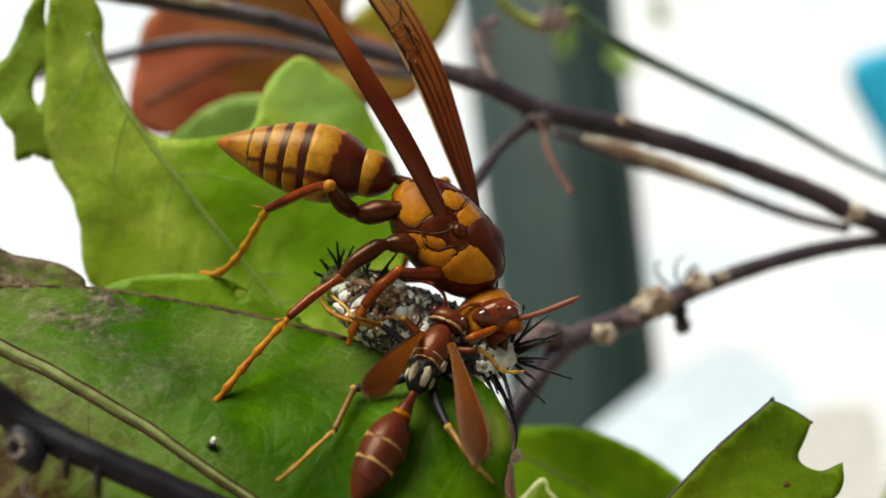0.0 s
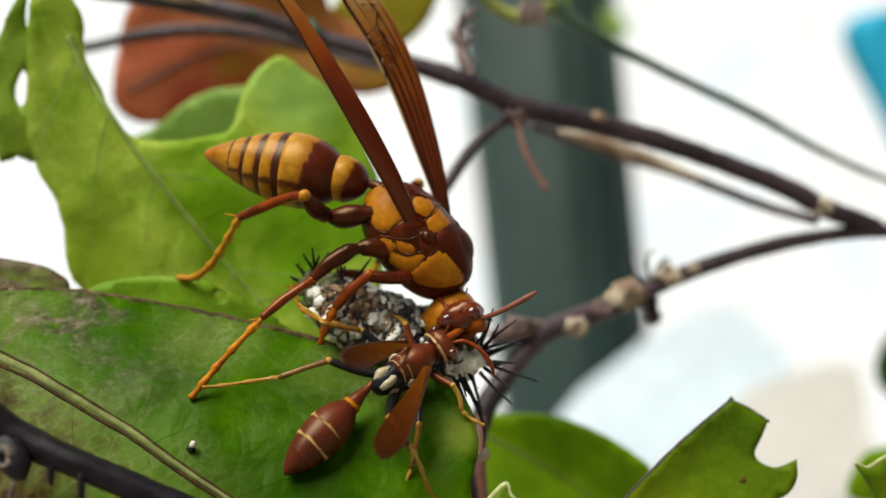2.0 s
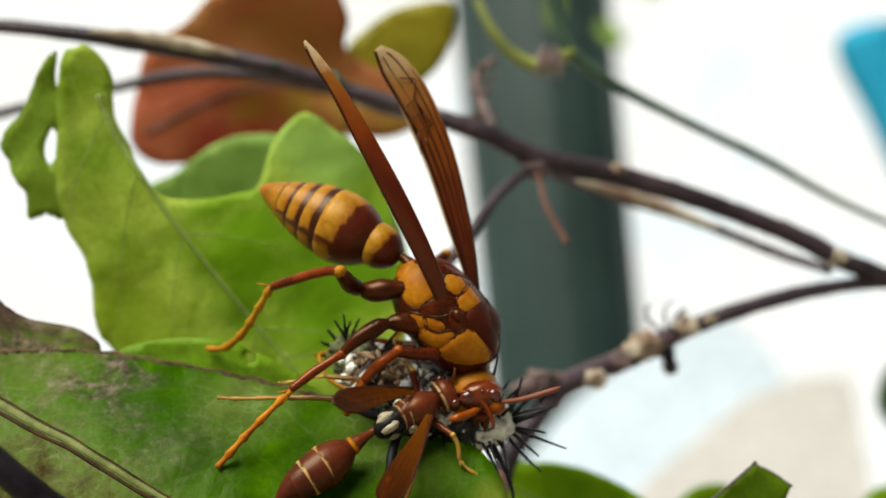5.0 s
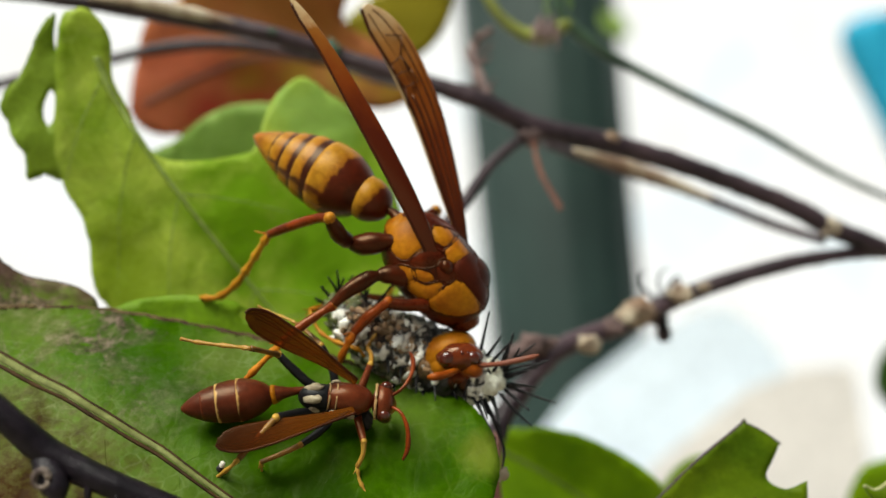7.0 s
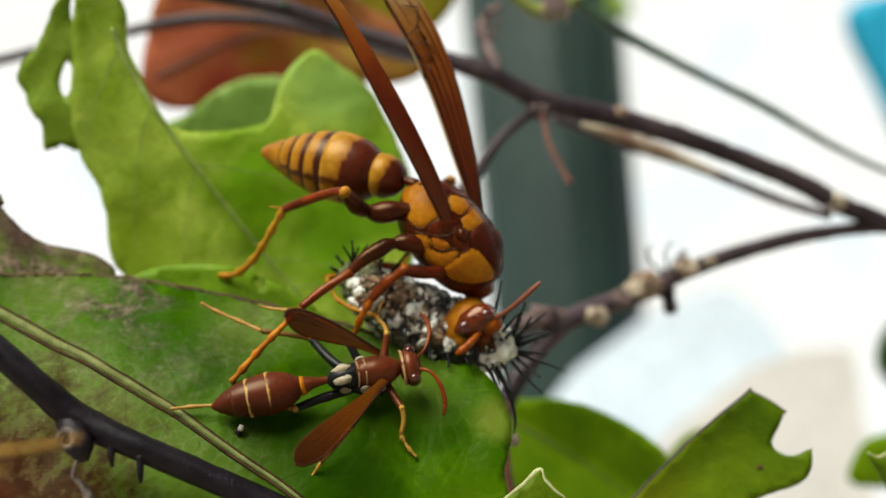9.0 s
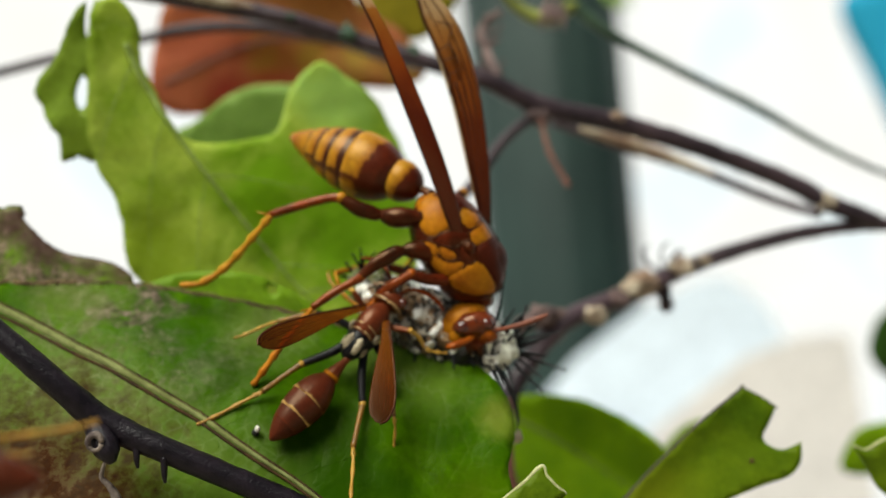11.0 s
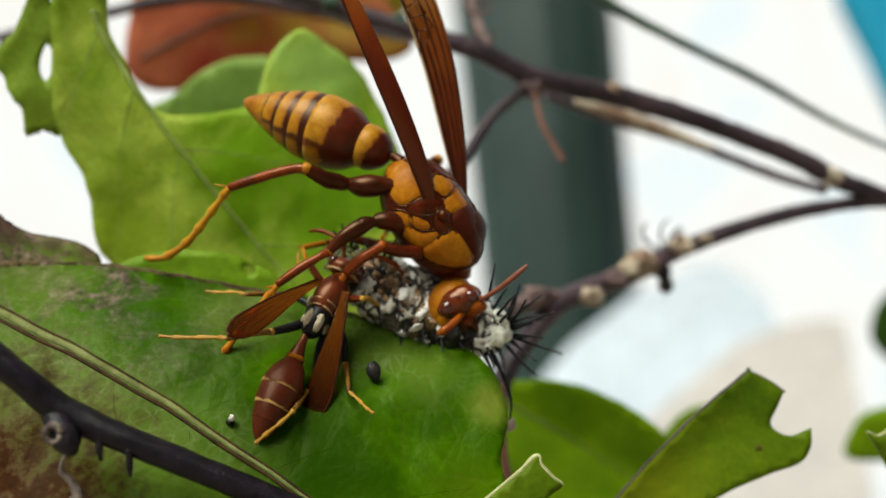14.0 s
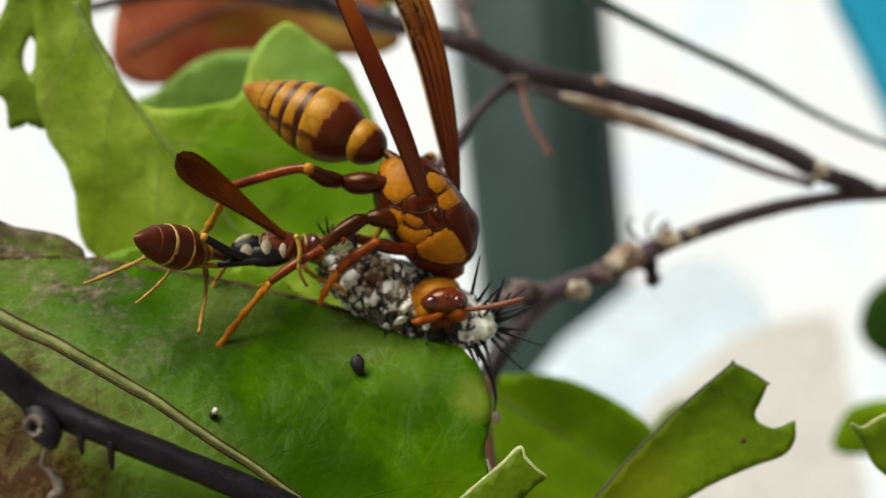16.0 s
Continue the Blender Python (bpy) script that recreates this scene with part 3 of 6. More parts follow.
def banner():
    """A blue cloth between two poles."""
    bm = sheet(smooth_line([(268, 122), (340, 132), (440, 136), (440, 20), (400, -60), (350, -56), (318, 6), (290, 64)], 6, True), lambda x, z: 622 + 4 * math.sin(x * 0.09 + z * 0.03), 12)
    ob = thing("tarpaulin", BASE, "bright blue cloth sheet stretched from poles", "cloth")
    thick(part("cloth", bm, cloth_blue, ob), 1.5)
    for x in (349, 436):
        top = BASE @ Vector((x * MM, 0.63, 0.12))
        bm = bmesh.new()
        bmesh.ops.create_cone(bm, cap_ends=True, segments=12, radius1=0.006, radius2=0.006, depth=top.z)
        part("pole", bm, metal_grey, ob, "grey metal pole", BASE.inverted() @ pose(top.x, top.y, top.z / 2))


column()
banner()
# ---- the vine ----
vine = thing("vine", BASE, "woody climbing vine with dark stems and chewed green leaves", "plant")


def leaf(outline, plane, skin, label="", rib=None, rib_skin=None, rib_width=0.3, fold=0.0, wave=0.5, ripple=0.25, step=0.8, holes=(), rim=None, rim_skin=None, rim_width=0.12, bow=0.0, droop=0.0, roll=0.0, laterals=0, ragged=0.12, thickness=0.25, back=0.0, curl=0.0):
    """A leaf blade in its outline (x, z), near the plane y = a + b x + c z, folded at its midrib (x, z, x, z)."""
    a, b, c = plane
    ring = smooth_line(outline, 7, True)
    centre = ring.mean(0)
    size = np.hypot(*(ring - centre).T).max()
    for v in ring:
        v += (v - centre) / size * ragged * (noise.noise(Vector((v[0] * 0.8, v[1] * 0.8, a))) + 0.7 * noise.noise(Vector((v[0] * 2.3, v[1] * 2.3, a + 5))))

    def depth(x, z):
        y = a + b * x + c * z
        y += wave * noise.noise(Vector((x * 0.11, z * 0.11, a))) + ripple * noise.noise(Vector((x * 0.4, z * 0.4, a + 3)))
        y += curl * ((z + 10.0) ** 2 - 20.0)
        y += bow * (((x - centre[0]) ** 2 + (z - centre[1]) ** 2) / size**2)
        if roll:
            near = np.hypot(*(ring[rim[0] * 7 : rim[1] * 7 : 3] - (x, z)).T).min()
            y += roll * math.exp(-near / 1.6)
        if rib is not None:
            p, q = np.array(rib[0]), np.array(rib[-1])
            d = (q - p) / np.hypot(*(q - p))
            off = (x - p[0]) * d[1] - (z - p[1]) * d[0]
            y -= fold * (math.sqrt(off * off + 1.0) - 1.0) + droop * max(off, 0.0)
            y += back * (math.sqrt(min(off, 0.0) ** 2 + 0.25) - 0.5)
        return y

    blade = part("leaf", sheet([tuple(v) for v in ring], depth, step, [smooth_line(h, 5, True) for h in holes]), skin, vine, label)
    thick(blade, thickness)
    if rib is not None:
        line = smooth_line(rib, 8)
        k = len(line)
        bm = bmesh.new()
        tube(bm, [(x, depth(x, z) - 0.08, z, rib_width * (0.8 if rib_skin is rib_brown else 1.0) * (1 - 0.75 * i / k)) for i, (x, z) in enumerate(line)], 8, 1)
        part("midrib", bm, rib_olive if rib_skin is rib_brown else rib_skin or rib_green, blade)
        for side in (-1, 1) if rib_skin is rib_brown else ():
            bm = bmesh.new()
            edge = [(x + 0.11 * side * (1.1 - 0.6 * i / k), z + 0.25 * side * (1.1 - 0.6 * i / k)) for i, (x, z) in enumerate(line)]
            tube(bm, [(x, depth(x, z) - 0.2, z, (0.15 if side < 0 else 0.11) * (1 - 0.5 * i / k)) for i, (x, z) in enumerate(edge)], 6, 1, 0.3)
            part("rib_edge", bm, rib_brown, blade)
        for i in range(laterals):
            s = int((i + 0.6) / (laterals + 0.4) * k)
            d = line[min(s + 1, k - 1)] - line[s - 1]
            d /= np.hypot(*d)
            for side in (-1, 1):
                run = np.array([d[0] * 0.6 - side * d[1] * 0.8, d[1] * 0.6 + side * d[0] * 0.8])
                bend = np.array([d[0], d[1]])
                pts = []
                for j in range(14):
                    w = line[s] + run * j * 0.75 + bend * 0.02 * j * j
                    if not inside(w[0], w[1], ring):
                        break
                    pts.append((w[0], depth(w[0], w[1]) - 0.115, w[1], 0.06 - 0.003 * j))
                if len(pts) > 3:
                    bm = bmesh.new()
                    tube(bm, pts, 6, 2)
                    part("side_vein", bm, rib_skin if rib_skin in (rib_green, rib_pale) else skin, blade)
    if rim:
        bm = bmesh.new()
        run = [ring[i % len(ring)] for i in range(rim[0] * 7, rim[1] * 7 + 1)]
        tube(bm, [(x, depth(x, z), z, rim_width * (1 + 0.35 * noise.noise(Vector((x, z, 1))))) for x, z in run], 6, 1)
        part("margin", bm, rim_skin or rim_dark, blade)
    return blade


def stem(name, pts, skin, label="", sides=10, rough=0.14):
    bm = bmesh.new()
    tube(bm, pts, sides, 8, rough)
    return part(name, bm, skin, vine, label)


def knobs(pts, skin, host, name="knot"):
    """Uneven swellings of bark, each of a few lumps grown together."""
    for x, y, z, r in pts:
        bm = bmesh.new()
        for k in range(5):
            a = 2.4 * k + x
            c = (x + 0.55 * r * math.cos(a), y - 0.2 * r * (k % 2), z + 0.35 * r * math.sin(a))
            ball(bm, c, (r * (0.75 - 0.06 * k), r * 0.6, r * (0.5 + 0.05 * (k % 3))), Euler((0.3, 0.6 * k + 0.3, 0.2 * k)).to_matrix(), 10, 7, 0.9)
        part(name, bm, skin, host)


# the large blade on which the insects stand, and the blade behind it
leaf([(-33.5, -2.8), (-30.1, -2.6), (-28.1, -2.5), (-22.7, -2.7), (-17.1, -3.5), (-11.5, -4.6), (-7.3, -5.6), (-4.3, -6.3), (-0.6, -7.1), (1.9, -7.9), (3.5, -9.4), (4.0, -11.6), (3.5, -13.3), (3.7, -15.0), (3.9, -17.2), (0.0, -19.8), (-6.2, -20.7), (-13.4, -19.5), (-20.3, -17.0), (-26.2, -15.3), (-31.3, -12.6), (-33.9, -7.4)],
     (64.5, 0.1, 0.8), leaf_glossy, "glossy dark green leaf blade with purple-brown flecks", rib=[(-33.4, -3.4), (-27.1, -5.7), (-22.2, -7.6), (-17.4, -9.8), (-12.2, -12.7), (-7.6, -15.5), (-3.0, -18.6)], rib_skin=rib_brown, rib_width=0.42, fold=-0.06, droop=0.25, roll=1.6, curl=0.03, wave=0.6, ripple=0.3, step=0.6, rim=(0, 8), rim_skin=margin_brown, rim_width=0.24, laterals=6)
leaf([(-35.5, 2.4), (-34.1, 2.7), (-32.0, 3.0), (-31.5, 2.0), (-30.1, 0.5), (-28.6, -0.4), (-26.6, -0.8), (-25.2, -1.2), (-24.0, -2.0), (-23.5, -2.9), (-21.5, -2.1), (-19.1, -1.7), (-16.7, -1.7), (-14.6, -2.1), (-12.6, -3.0), (-10.5, -4.2), (-7.8, -6.0), (-5.4, -8.3), (-13.2, -8.6), (-21.6, -7.6), (-29.0, -6.4), (-34.5, -5.2)],
     (66, 0.1, 0.25), leaf_edge, "light green leaf with a withered purple margin", wave=0.5, step=0.6, holes=[[(-13.9, -2.7), (-13.3, -2.8), (-13.2, -3.2), (-13.6, -3.4), (-14.0, -3.1)]], ragged=0.9, rim=(0, 9), rim_width=0.09)
# the tall blade behind the insects
leaf([(-26.8, 19.4), (-25.7, 18.5), (-25.0, 17.1), (-24.9, 15.2), (-24.7, 14.0), (-23.6, 11.9), (-22.6, 9.7), (-20.9, 8.2), (-18.6, 8.0), (-15.8, 8.5), (-14.3, 9.2), (-13.6, 12.4), (-12.2, 14.4), (-10.9, 15.0), (-8.9, 13.8), (-6.6, 11.8), (-4.3, 7.6), (-2.7, 2.4), (-3.3, -4.5), (-6.2, -7.6), (-16.4, -6.7), (-21.8, -5.1), (-24.6, -3.5), (-26.0, -1.6), (-26.4, 1.6), (-27.0, 3.7), (-28.1, 5.6), (-28.8, 7.7), (-28.9, 10.3), (-28.9, 13.7), (-28.8, 16.2), (-28.3, 18.4), (-27.6, 19.2)],
     (70.2, 0.05, 0.0), leaf_light, "large light green lobed leaf", rib=[(-25.9, 15.7), (-24.7, 13.0), (-22.1, 8.9), (-19.0, 4.8), (-14.0, -1.8), (-12.4, -3.6), (-10.5, -5.8)], rib_skin=rib_pale, rib_width=0.3, fold=0.0, back=0.42, wave=1.0, ripple=0.25, step=0.7, laterals=5, ragged=0.25)
leaf([(-29.0, 19.0), (-29.5, 18.6), (-30.0, 17.9), (-30.7, 16.7), (-31.6, 14.4), (-32.8, 12.9), (-33.0, 11.4), (-31.8, 9.3), (-31.2, 7.9), (-30.9, 6.5), (-29.7, 6.8), (-28.4, 6.4), (-27.4, 7.6), (-27.2, 12.0), (-27.6, 15.0), (-28.9, 15.6), (-29.2, 16.8)],
     (72.8, 0.12, 0.0), leaf_tatter, "ragged light green leaf lobe with an eaten hole", wave=0.8, ripple=0.5, ragged=0.4, step=0.6, holes=[[(-29.5, 13.2), (-29.1, 12.9), (-28.9, 11.9), (-29.1, 10.9), (-29.5, 10.5), (-29.9, 11.1), (-29.9, 12.2)]])
leaf([(-32.6, 15.8), (-31.8, 20.4), (-30.4, 23.9), (-26.3, 26.5), (-22.1, 29.9), (-12.7, 31.3), (-9.7, 27.3), (-9.9, 23.9), (-5.2, 21.1), (-2.4, 16.9), (-5.3, 14.9), (-10.7, 14.9), (-16.3, 14.6), (-22.2, 12.8), (-26.9, 11.8), (-30.4, 12.0), (-32.3, 13.7)],
     (100, 0.0, -0.1), leaf_red, "withered red-brown leaf", rib=[(-31.0, 15.0), (-18.0, 20.0), (-4.0, 17.6)], rib_skin=stem_red, wave=2.0, step=1.4)
leaf([(-10.6, 25.2), (-8.7, 27.7), (-4.9, 30.2), (1.4, 30.9), (0.8, 25.2), (-3.0, 21.5), (-6.8, 22.1)], (108, 0, 0), leaf_olive, "yellowing olive leaf", step=1.4)
leaf([(-28.5, 7.0), (-27.7, 9.2), (-25.0, 10.6), (-21.3, 13.4), (-17.1, 14.3), (-12.9, 13.2), (-13.5, 7.4), (-21.4, 6.3)], (88, 0, 0), leaf_dull, "dull green leaf", step=1.2)
# the lower right leaves
leaf([(5.4, -16.2), (8.3, -15.3), (12.4, -15.4), (16.4, -16.9), (19.7, -19.2), (20.6, -21.4), (19.6, -26.0), (10.1, -28.3), (6.2, -24.7), (5.1, -20.0)], (88, 0, 0.3), leaf_bright, "bright green rounded leaf", rib=[(6.0, -17.5), (12.0, -20.5), (19.0, -25.0)], rib_width=0.25, fold=0.75, step=1.0)
leaf([(21.3, -9.95), (21.4, -9.9), (22.7, -10.5), (23.75, -11.2), (23.8, -11.3), (23.3, -12.4), (22.9, -13.3), (23.2, -13.9), (24.2, -14.2), (25.45, -13.7), (25.55, -13.75), (25.4, -15.0), (24.5, -16.0), (22.0, -17.0), (17.9, -19.1), (15.1, -21.7), (8.6, -23.1), (10.2, -20.6), (12.2, -18.4), (15.0, -15.5), (17.9, -12.7)],
     (62, 0.05, 0.1), leaf_cut, "green leaf bitten off at its tip", rib=[(20.2, -12.4), (16.5, -16.0), (12.0, -21.2)], rib_skin=leaf_cut, rib_width=0.05, fold=0.3, step=0.6, rim=(-5, 4), rim_skin=rim_dark, wave=0.3, ripple=0.15, ragged=0.05)
leaf([(0.4, -16.5), (1.9, -15.2), (4.0, -13.6), (5.3, -12.5), (5.6, -13.0), (6.2, -13.6), (6.8, -14.1), (6.1, -14.6), (5.0, -15.8), (3.6, -17.9), (0.7, -18.2)], (55, 0, 0.3), leaf_cut, "folded green leaf with a pale torn edge", rim=(0, 6), rim_skin=rim_pale, rim_width=0.14, step=0.5, wave=0.2)
leaf([(29.2, -13.8), (30.1, -14.0), (31.5, -13.2), (34.7, -12.3), (36.3, -18.9), (33.1, -18.1), (31.2, -16.9), (30.2, -15.3)], (60, 0, 0), leaf_cut, "green leaf with a pale torn edge", rim=(0, 3), rim_skin=rim_pale, step=0.7)
leaf([(50.6, -31.3), (51.6, -27.6), (54.3, -25.6), (60.0, -25.8), (62.4, -31.2), (53.9, -32.3)], (110, 0, 0), leaf_bright, "green leaf", step=2)
leaf([(72.3, -23.7), (73.7, -18.4), (78.4, -15.6), (84.4, -20.8), (81.0, -29.4), (74.8, -27.6)], (150, 0, 0), leaf_shade, "dark green leaf", step=2)
leaf([(24.0, -26.7), (25.5, -23.2), (28.5, -21.3), (31.9, -22.2), (31.5, -26.6), (27.2, -29.2)], (96, 0, 0), leaf_bright, "bright green leaf", step=1.4)
blot = ball(bmesh.new(), (22.0, 61.0, -15.1), (0.42, 0.3, 0.2), Euler((0, -0.3, 0)).to_matrix(), 10, 6, 0.6)
part("blot", blot, rib_brown, vine, "small brown gall on a leaf")
# woody stems; two of them run down to the ground
upper = stem("branch", [(-40.6, 80.0, 22.9, 0.59), (-32.9, 80.0, 22.2, 0.64), (-23.5, 81.0, 21.2, 0.89), (-14.7, 81.0, 19.5, 0.79), (-9.0, 82.0, 17.9, 0.80), (-3.0, 82.0, 16.2, 0.80), (3.5, 82.0, 14.2, 0.90), (8.6, 83.0, 12.0, 1.02), (15.9, 84.0, 10.6, 1.03), (24.4, 85.0, 8.3, 0.94), (32.7, 86.0, 5.4, 0.95), (37.5, 86.0, 3.0, 0.95), (42.3, 86.0, 1.3, 0.84)], bark_purple, "dark purple-brown woody stem")
knobs([(15.8, 83.3, 11.2, 0.6), (37.0, 85.6, 3.2, 0.9)], bark_pale, upper)
knobs([(8.3, 82.6, 11.2, 1.1)], bark_grey, upper)
knobs([(-14.5, 80.3, 19.7, 0.35), (-9.5, 81.6, 18.4, 0.85), (-3.5, 81.8, 16.8, 0.7)], stem_green, upper, "bud")
stem("scar", [(-30.0, 79.5, 22.2, 0.2), (-25.5, 80.1, 21.9, 0.5), (-21.0, 80.3, 21.1, 0.55), (-17.5, 80.5, 20.4, 0.2)], bark_pale, "pale split bark")
stem("twig", [(10.3, 88.0, 10.8, 0.42), (17.3, 92.0, 8.8, 0.49), (25.8, 93.0, 6.4, 0.50), (33.7, 92.0, 3.3, 0.49), (37.5, 88.0, 1.9, 0.47)], bark_purple)
stem("scar", [(13.0, 87.5, 10.2, 0.3), (17.0, 88.5, 9.2, 0.6), (22.0, 89.5, 7.6, 0.6), (27.0, 89.5, 5.8, 0.25)], bark_pale, "pale split bark")
lower = stem("branch", [(62.0, 89.0, 4.0, 0.8), (55.2, 88.0, 1.8, 0.75), (44.9, 87.0, 1.1, 0.74), (38.1, 86.0, 0.6, 0.68), (31.4, 85.0, -0.6, 0.73), (23.3, 84.0, -3.1, 0.82), (17.7, 82.0, -5.4, 1.00), (11.0, 78.0, -7.3, 0.96), (7.9, 76.0, -9.8, 0.93), (5.0, 74.0, -14.0, 0.91), (4.0, 72.0, -20.3, 0.89), (3.6, 72.0, -27.0, 0.9), (3.0, 73.0, -38.0, 1.0), (2.0, 75.0, -60.0, 1.4), (0.0, 80.0, -130.0, 2.0), (-20.0, 90.0, -400.0, 3.5), (-130.0, 90.0, -1212.0, 6.0)], bark_purple, "dark purple-brown woody stem")
knobs([(22.2, 82.6, -2.9, 1.0), (18.2, 81.2, -4.5, 1.3), (17.0, 80.9, -4.9, 0.9), (13.2, 78.2, -7.0, 0.95), (24.6, 83.4, -2.4, 0.5)], bark_pale, lower)
knobs([(15.7, 79.9, -5.7, 0.95), (8.3, 76.0, -6.7, 1.1), (20.4, 83.0, -5.4, 0.75), (20.9, 83.0, -6.8, 0.7)], bark_grey, lower)
stem("twig", [(11.0, 78.5, -7.2, 0.6), (8.6, 76.5, -6.9, 0.8), (6.0, 75.0, -7.6, 0.7)], bark_grey)
stem("thorn", [(20.6, 83.0, -4.2, 0.5), (20.8, 82.9, -6.0, 0.55), (21.3, 82.9, -7.2, 0.3)], bark_dark)
stem("tendril", [(20.2, 83.0, -3.4, 0.16), (18.9, 82.4, -2.6, 0.14), (18.6, 82.8, -1.5, 0.11), (19.2, 83.2, -1.0, 0.06)], bark_dark)
stem("tendril", [(20.9, 83.0, -3.2, 0.16), (21.2, 82.2, -2.0, 0.14), (22.0, 82.6, -1.4, 0.11), (22.4, 83.2, -1.9, 0.06)], bark_dark)
stem("tendril", [(20.6, 83.0, -3.2, 0.14), (20.1, 82.2, -1.9, 0.12), (20.4, 82.3, -0.9, 0.09), (21.1, 82.6, -0.7, 0.05)], bark_dark)
stem("branch", [(-52.0, 97.0, 15.0, 0.5), (-38.2, 96.0, 18.4, 0.53), (-33.0, 96.0, 19.5, 0.53), (-27.7, 96.0, 20.7, 0.64), (-20.8, 96.0, 21.0, 0.64), (-12.7, 96.0, 19.9, 0.59), (-5.5, 92.0, 17.1, 0.45), (-1.0, 85.0, 15.8, 0.42)], bark_purple)
stem("twig", [(8.4, 83.0, 11.5, 0.51), (4.9, 81.0, 8.7, 0.55), (2.4, 79.0, 5.2, 0.58), (0.4, 77.0, 2.9, 0.52), (-1.9, 76.0, -0.3, 0.47)], bark_purple)
stem("tendril", [(8.5, 82.0, 10.7, 0.20), (9.2, 81.0, 7.7, 0.25), (10.9, 80.0, 4.6, 0.29)], stem_red)
stem("green_stem", [(10.9, 92.0, 39.5, 0.51), (10.9, 92.0, 29.5, 0.51), (11.5, 92.0, 26.2, 0.56), (12.6, 92.0, 23.2, 0.67), (16.8, 92.0, 20.0, 0.56), (23.8, 93.0, 16.7, 0.45), (32.7, 94.0, 12.8, 0.46), (40.7, 95.0, 8.8, 0.35), (49.4, 96.0, 5.5, 0.29), (62.0, 97.0, 3.0, 0.25)], stem_green, "thin green climbing stem")
stem("green_stem", [(3.4, 92.0, 27.9, 0.45), (5.0, 91.0, 24.6, 0.50), (7.2, 91.0, 22.3, 0.61), (10.0, 91.0, 21.4, 0.78), (12.9, 92.0, 23.0, 0.67)], paint("stem_lime", (0.22, 0.24, 0.04), (0.13, 0.15, 0.03), 250, 0.5))
for k in range(7):
    x, z = 9.4 + 0.35 * k, 22.5 + 0.4 * (k % 3)
    stem("bud_scale", [(x, 91, z, 0.25), (x + 0.5 * math.sin(k * 2.1), 90.2, z - 1.2, 0.3), (x + 0.9 * math.sin(k * 2.1), 89.8, z - 2.4, 0.1)], bark_grey)
stem("twig", [(5.2, 90.0, 22.0, 0.33), (3.3, 90.0, 20.1, 0.44), (3.8, 88.0, 17.4, 0.48), (4.7, 85.0, 15.0, 0.42)], bark_grey)
for k in range(8):
    x, z = 3.6 + 0.3 * (k % 3), 20.5 - 0.7 * k
    stem("bud_scale", [(x, 89, z, 0.2), (x + 1.1 * math.sin(k * 2.4), 88.4, z + 0.7 * math.cos(k * 1.7), 0.22), (x + 1.9 * math.sin(k * 2.4), 88, z + 0.6, 0.08)], bark_grey)
front = stem("branch", [(-36.0, 47.0, 6.0, 0.66), (-28.6, 48.0, -2.1, 0.69), (-25.9, 48.0, -4.6, 0.75), (-23.4, 48.0, -6.8, 0.78), (-21.1, 48.5, -9.0, 0.85), (-18.0, 48.5, -10.5, 0.76), (-14.3, 49.0, -12.3, 0.77), (-9.8, 49.5, -14.5, 0.77), (-5.9, 50.0, -16.7, 0.72), (-1.8, 51.0, -20.5, 0.7), (1.6, 52.0, -26.0, 0.8), (4.0, 54.0, -36.0, 1.0), (6.0, 56.0, -60.0, 1.4), (8.0, 60.0, -130.0, 2.0), (0.0, 70.0, -400.0, 3.0), (-130.0, 70.0, -1212.0, 6.0)], bark_dark, "blackish woody stem with a broken stub", 14, 0.06)
stem("stub", [(-21.6, 48.5, -9.1, 0.70), (-20.9, 47.6, -9.8, 0.78), (-20.4, 47.2, -10.5, 0.68), (-20.2, 47.2, -11.1, 0.25)], bark_dark, "broken twig stub")
bm = bmesh.new()
tube(bm, [(-21.0 + 0.4 * math.cos(a), 46.7 + 0.05 * math.sin(a), -9.75 + 0.46 * math.sin(a), 0.17 + 0.05 * math.sin(a)) for a in np.linspace(0, 6.1, 14)], 6, 1)
part("ring", bm, bark_ash, vine, "pale rim of a broken twig")
for x, z in ((-19.0, -10.7), (-17.4, -11.6)):
    stem("thorn", [(x, 48.0, z + 0.6, 0.22), (x + 0.05, 47.8, z - 0.4, 0.17), (x + 0.1, 47.8, z - 0.9, 0.08)], bark_dark)
stem("tendril", [(-20.6, 47.3, -11.0, 0.1), (-20.9, 47.4, -12.0, 0.14), (-20.4, 47.4, -12.6, 0.2), (-20.0, 47.3, -13.4, 0.3), (-20.5, 47.3, -13.9, 0.22), (-20.2, 47.3, -14.6, 0.12)], bark_ash)
stem("petiole", [(4.9, 72.0, -13.4, 0.46), (4.8, 70.0, -16.2, 0.44), (5.1, 69.0, -19.1, 0.39), (6.2, 68.0, -22.9, 0.39)], stem_red)
stem("petiole", [(3.6, 67.0, -24.9, 0.5), (9.8, 82.0, -25.3, 0.51), (13.3, 84.0, -26.5, 0.62), (18.1, 86.0, -29.0, 0.64)], stem_red)


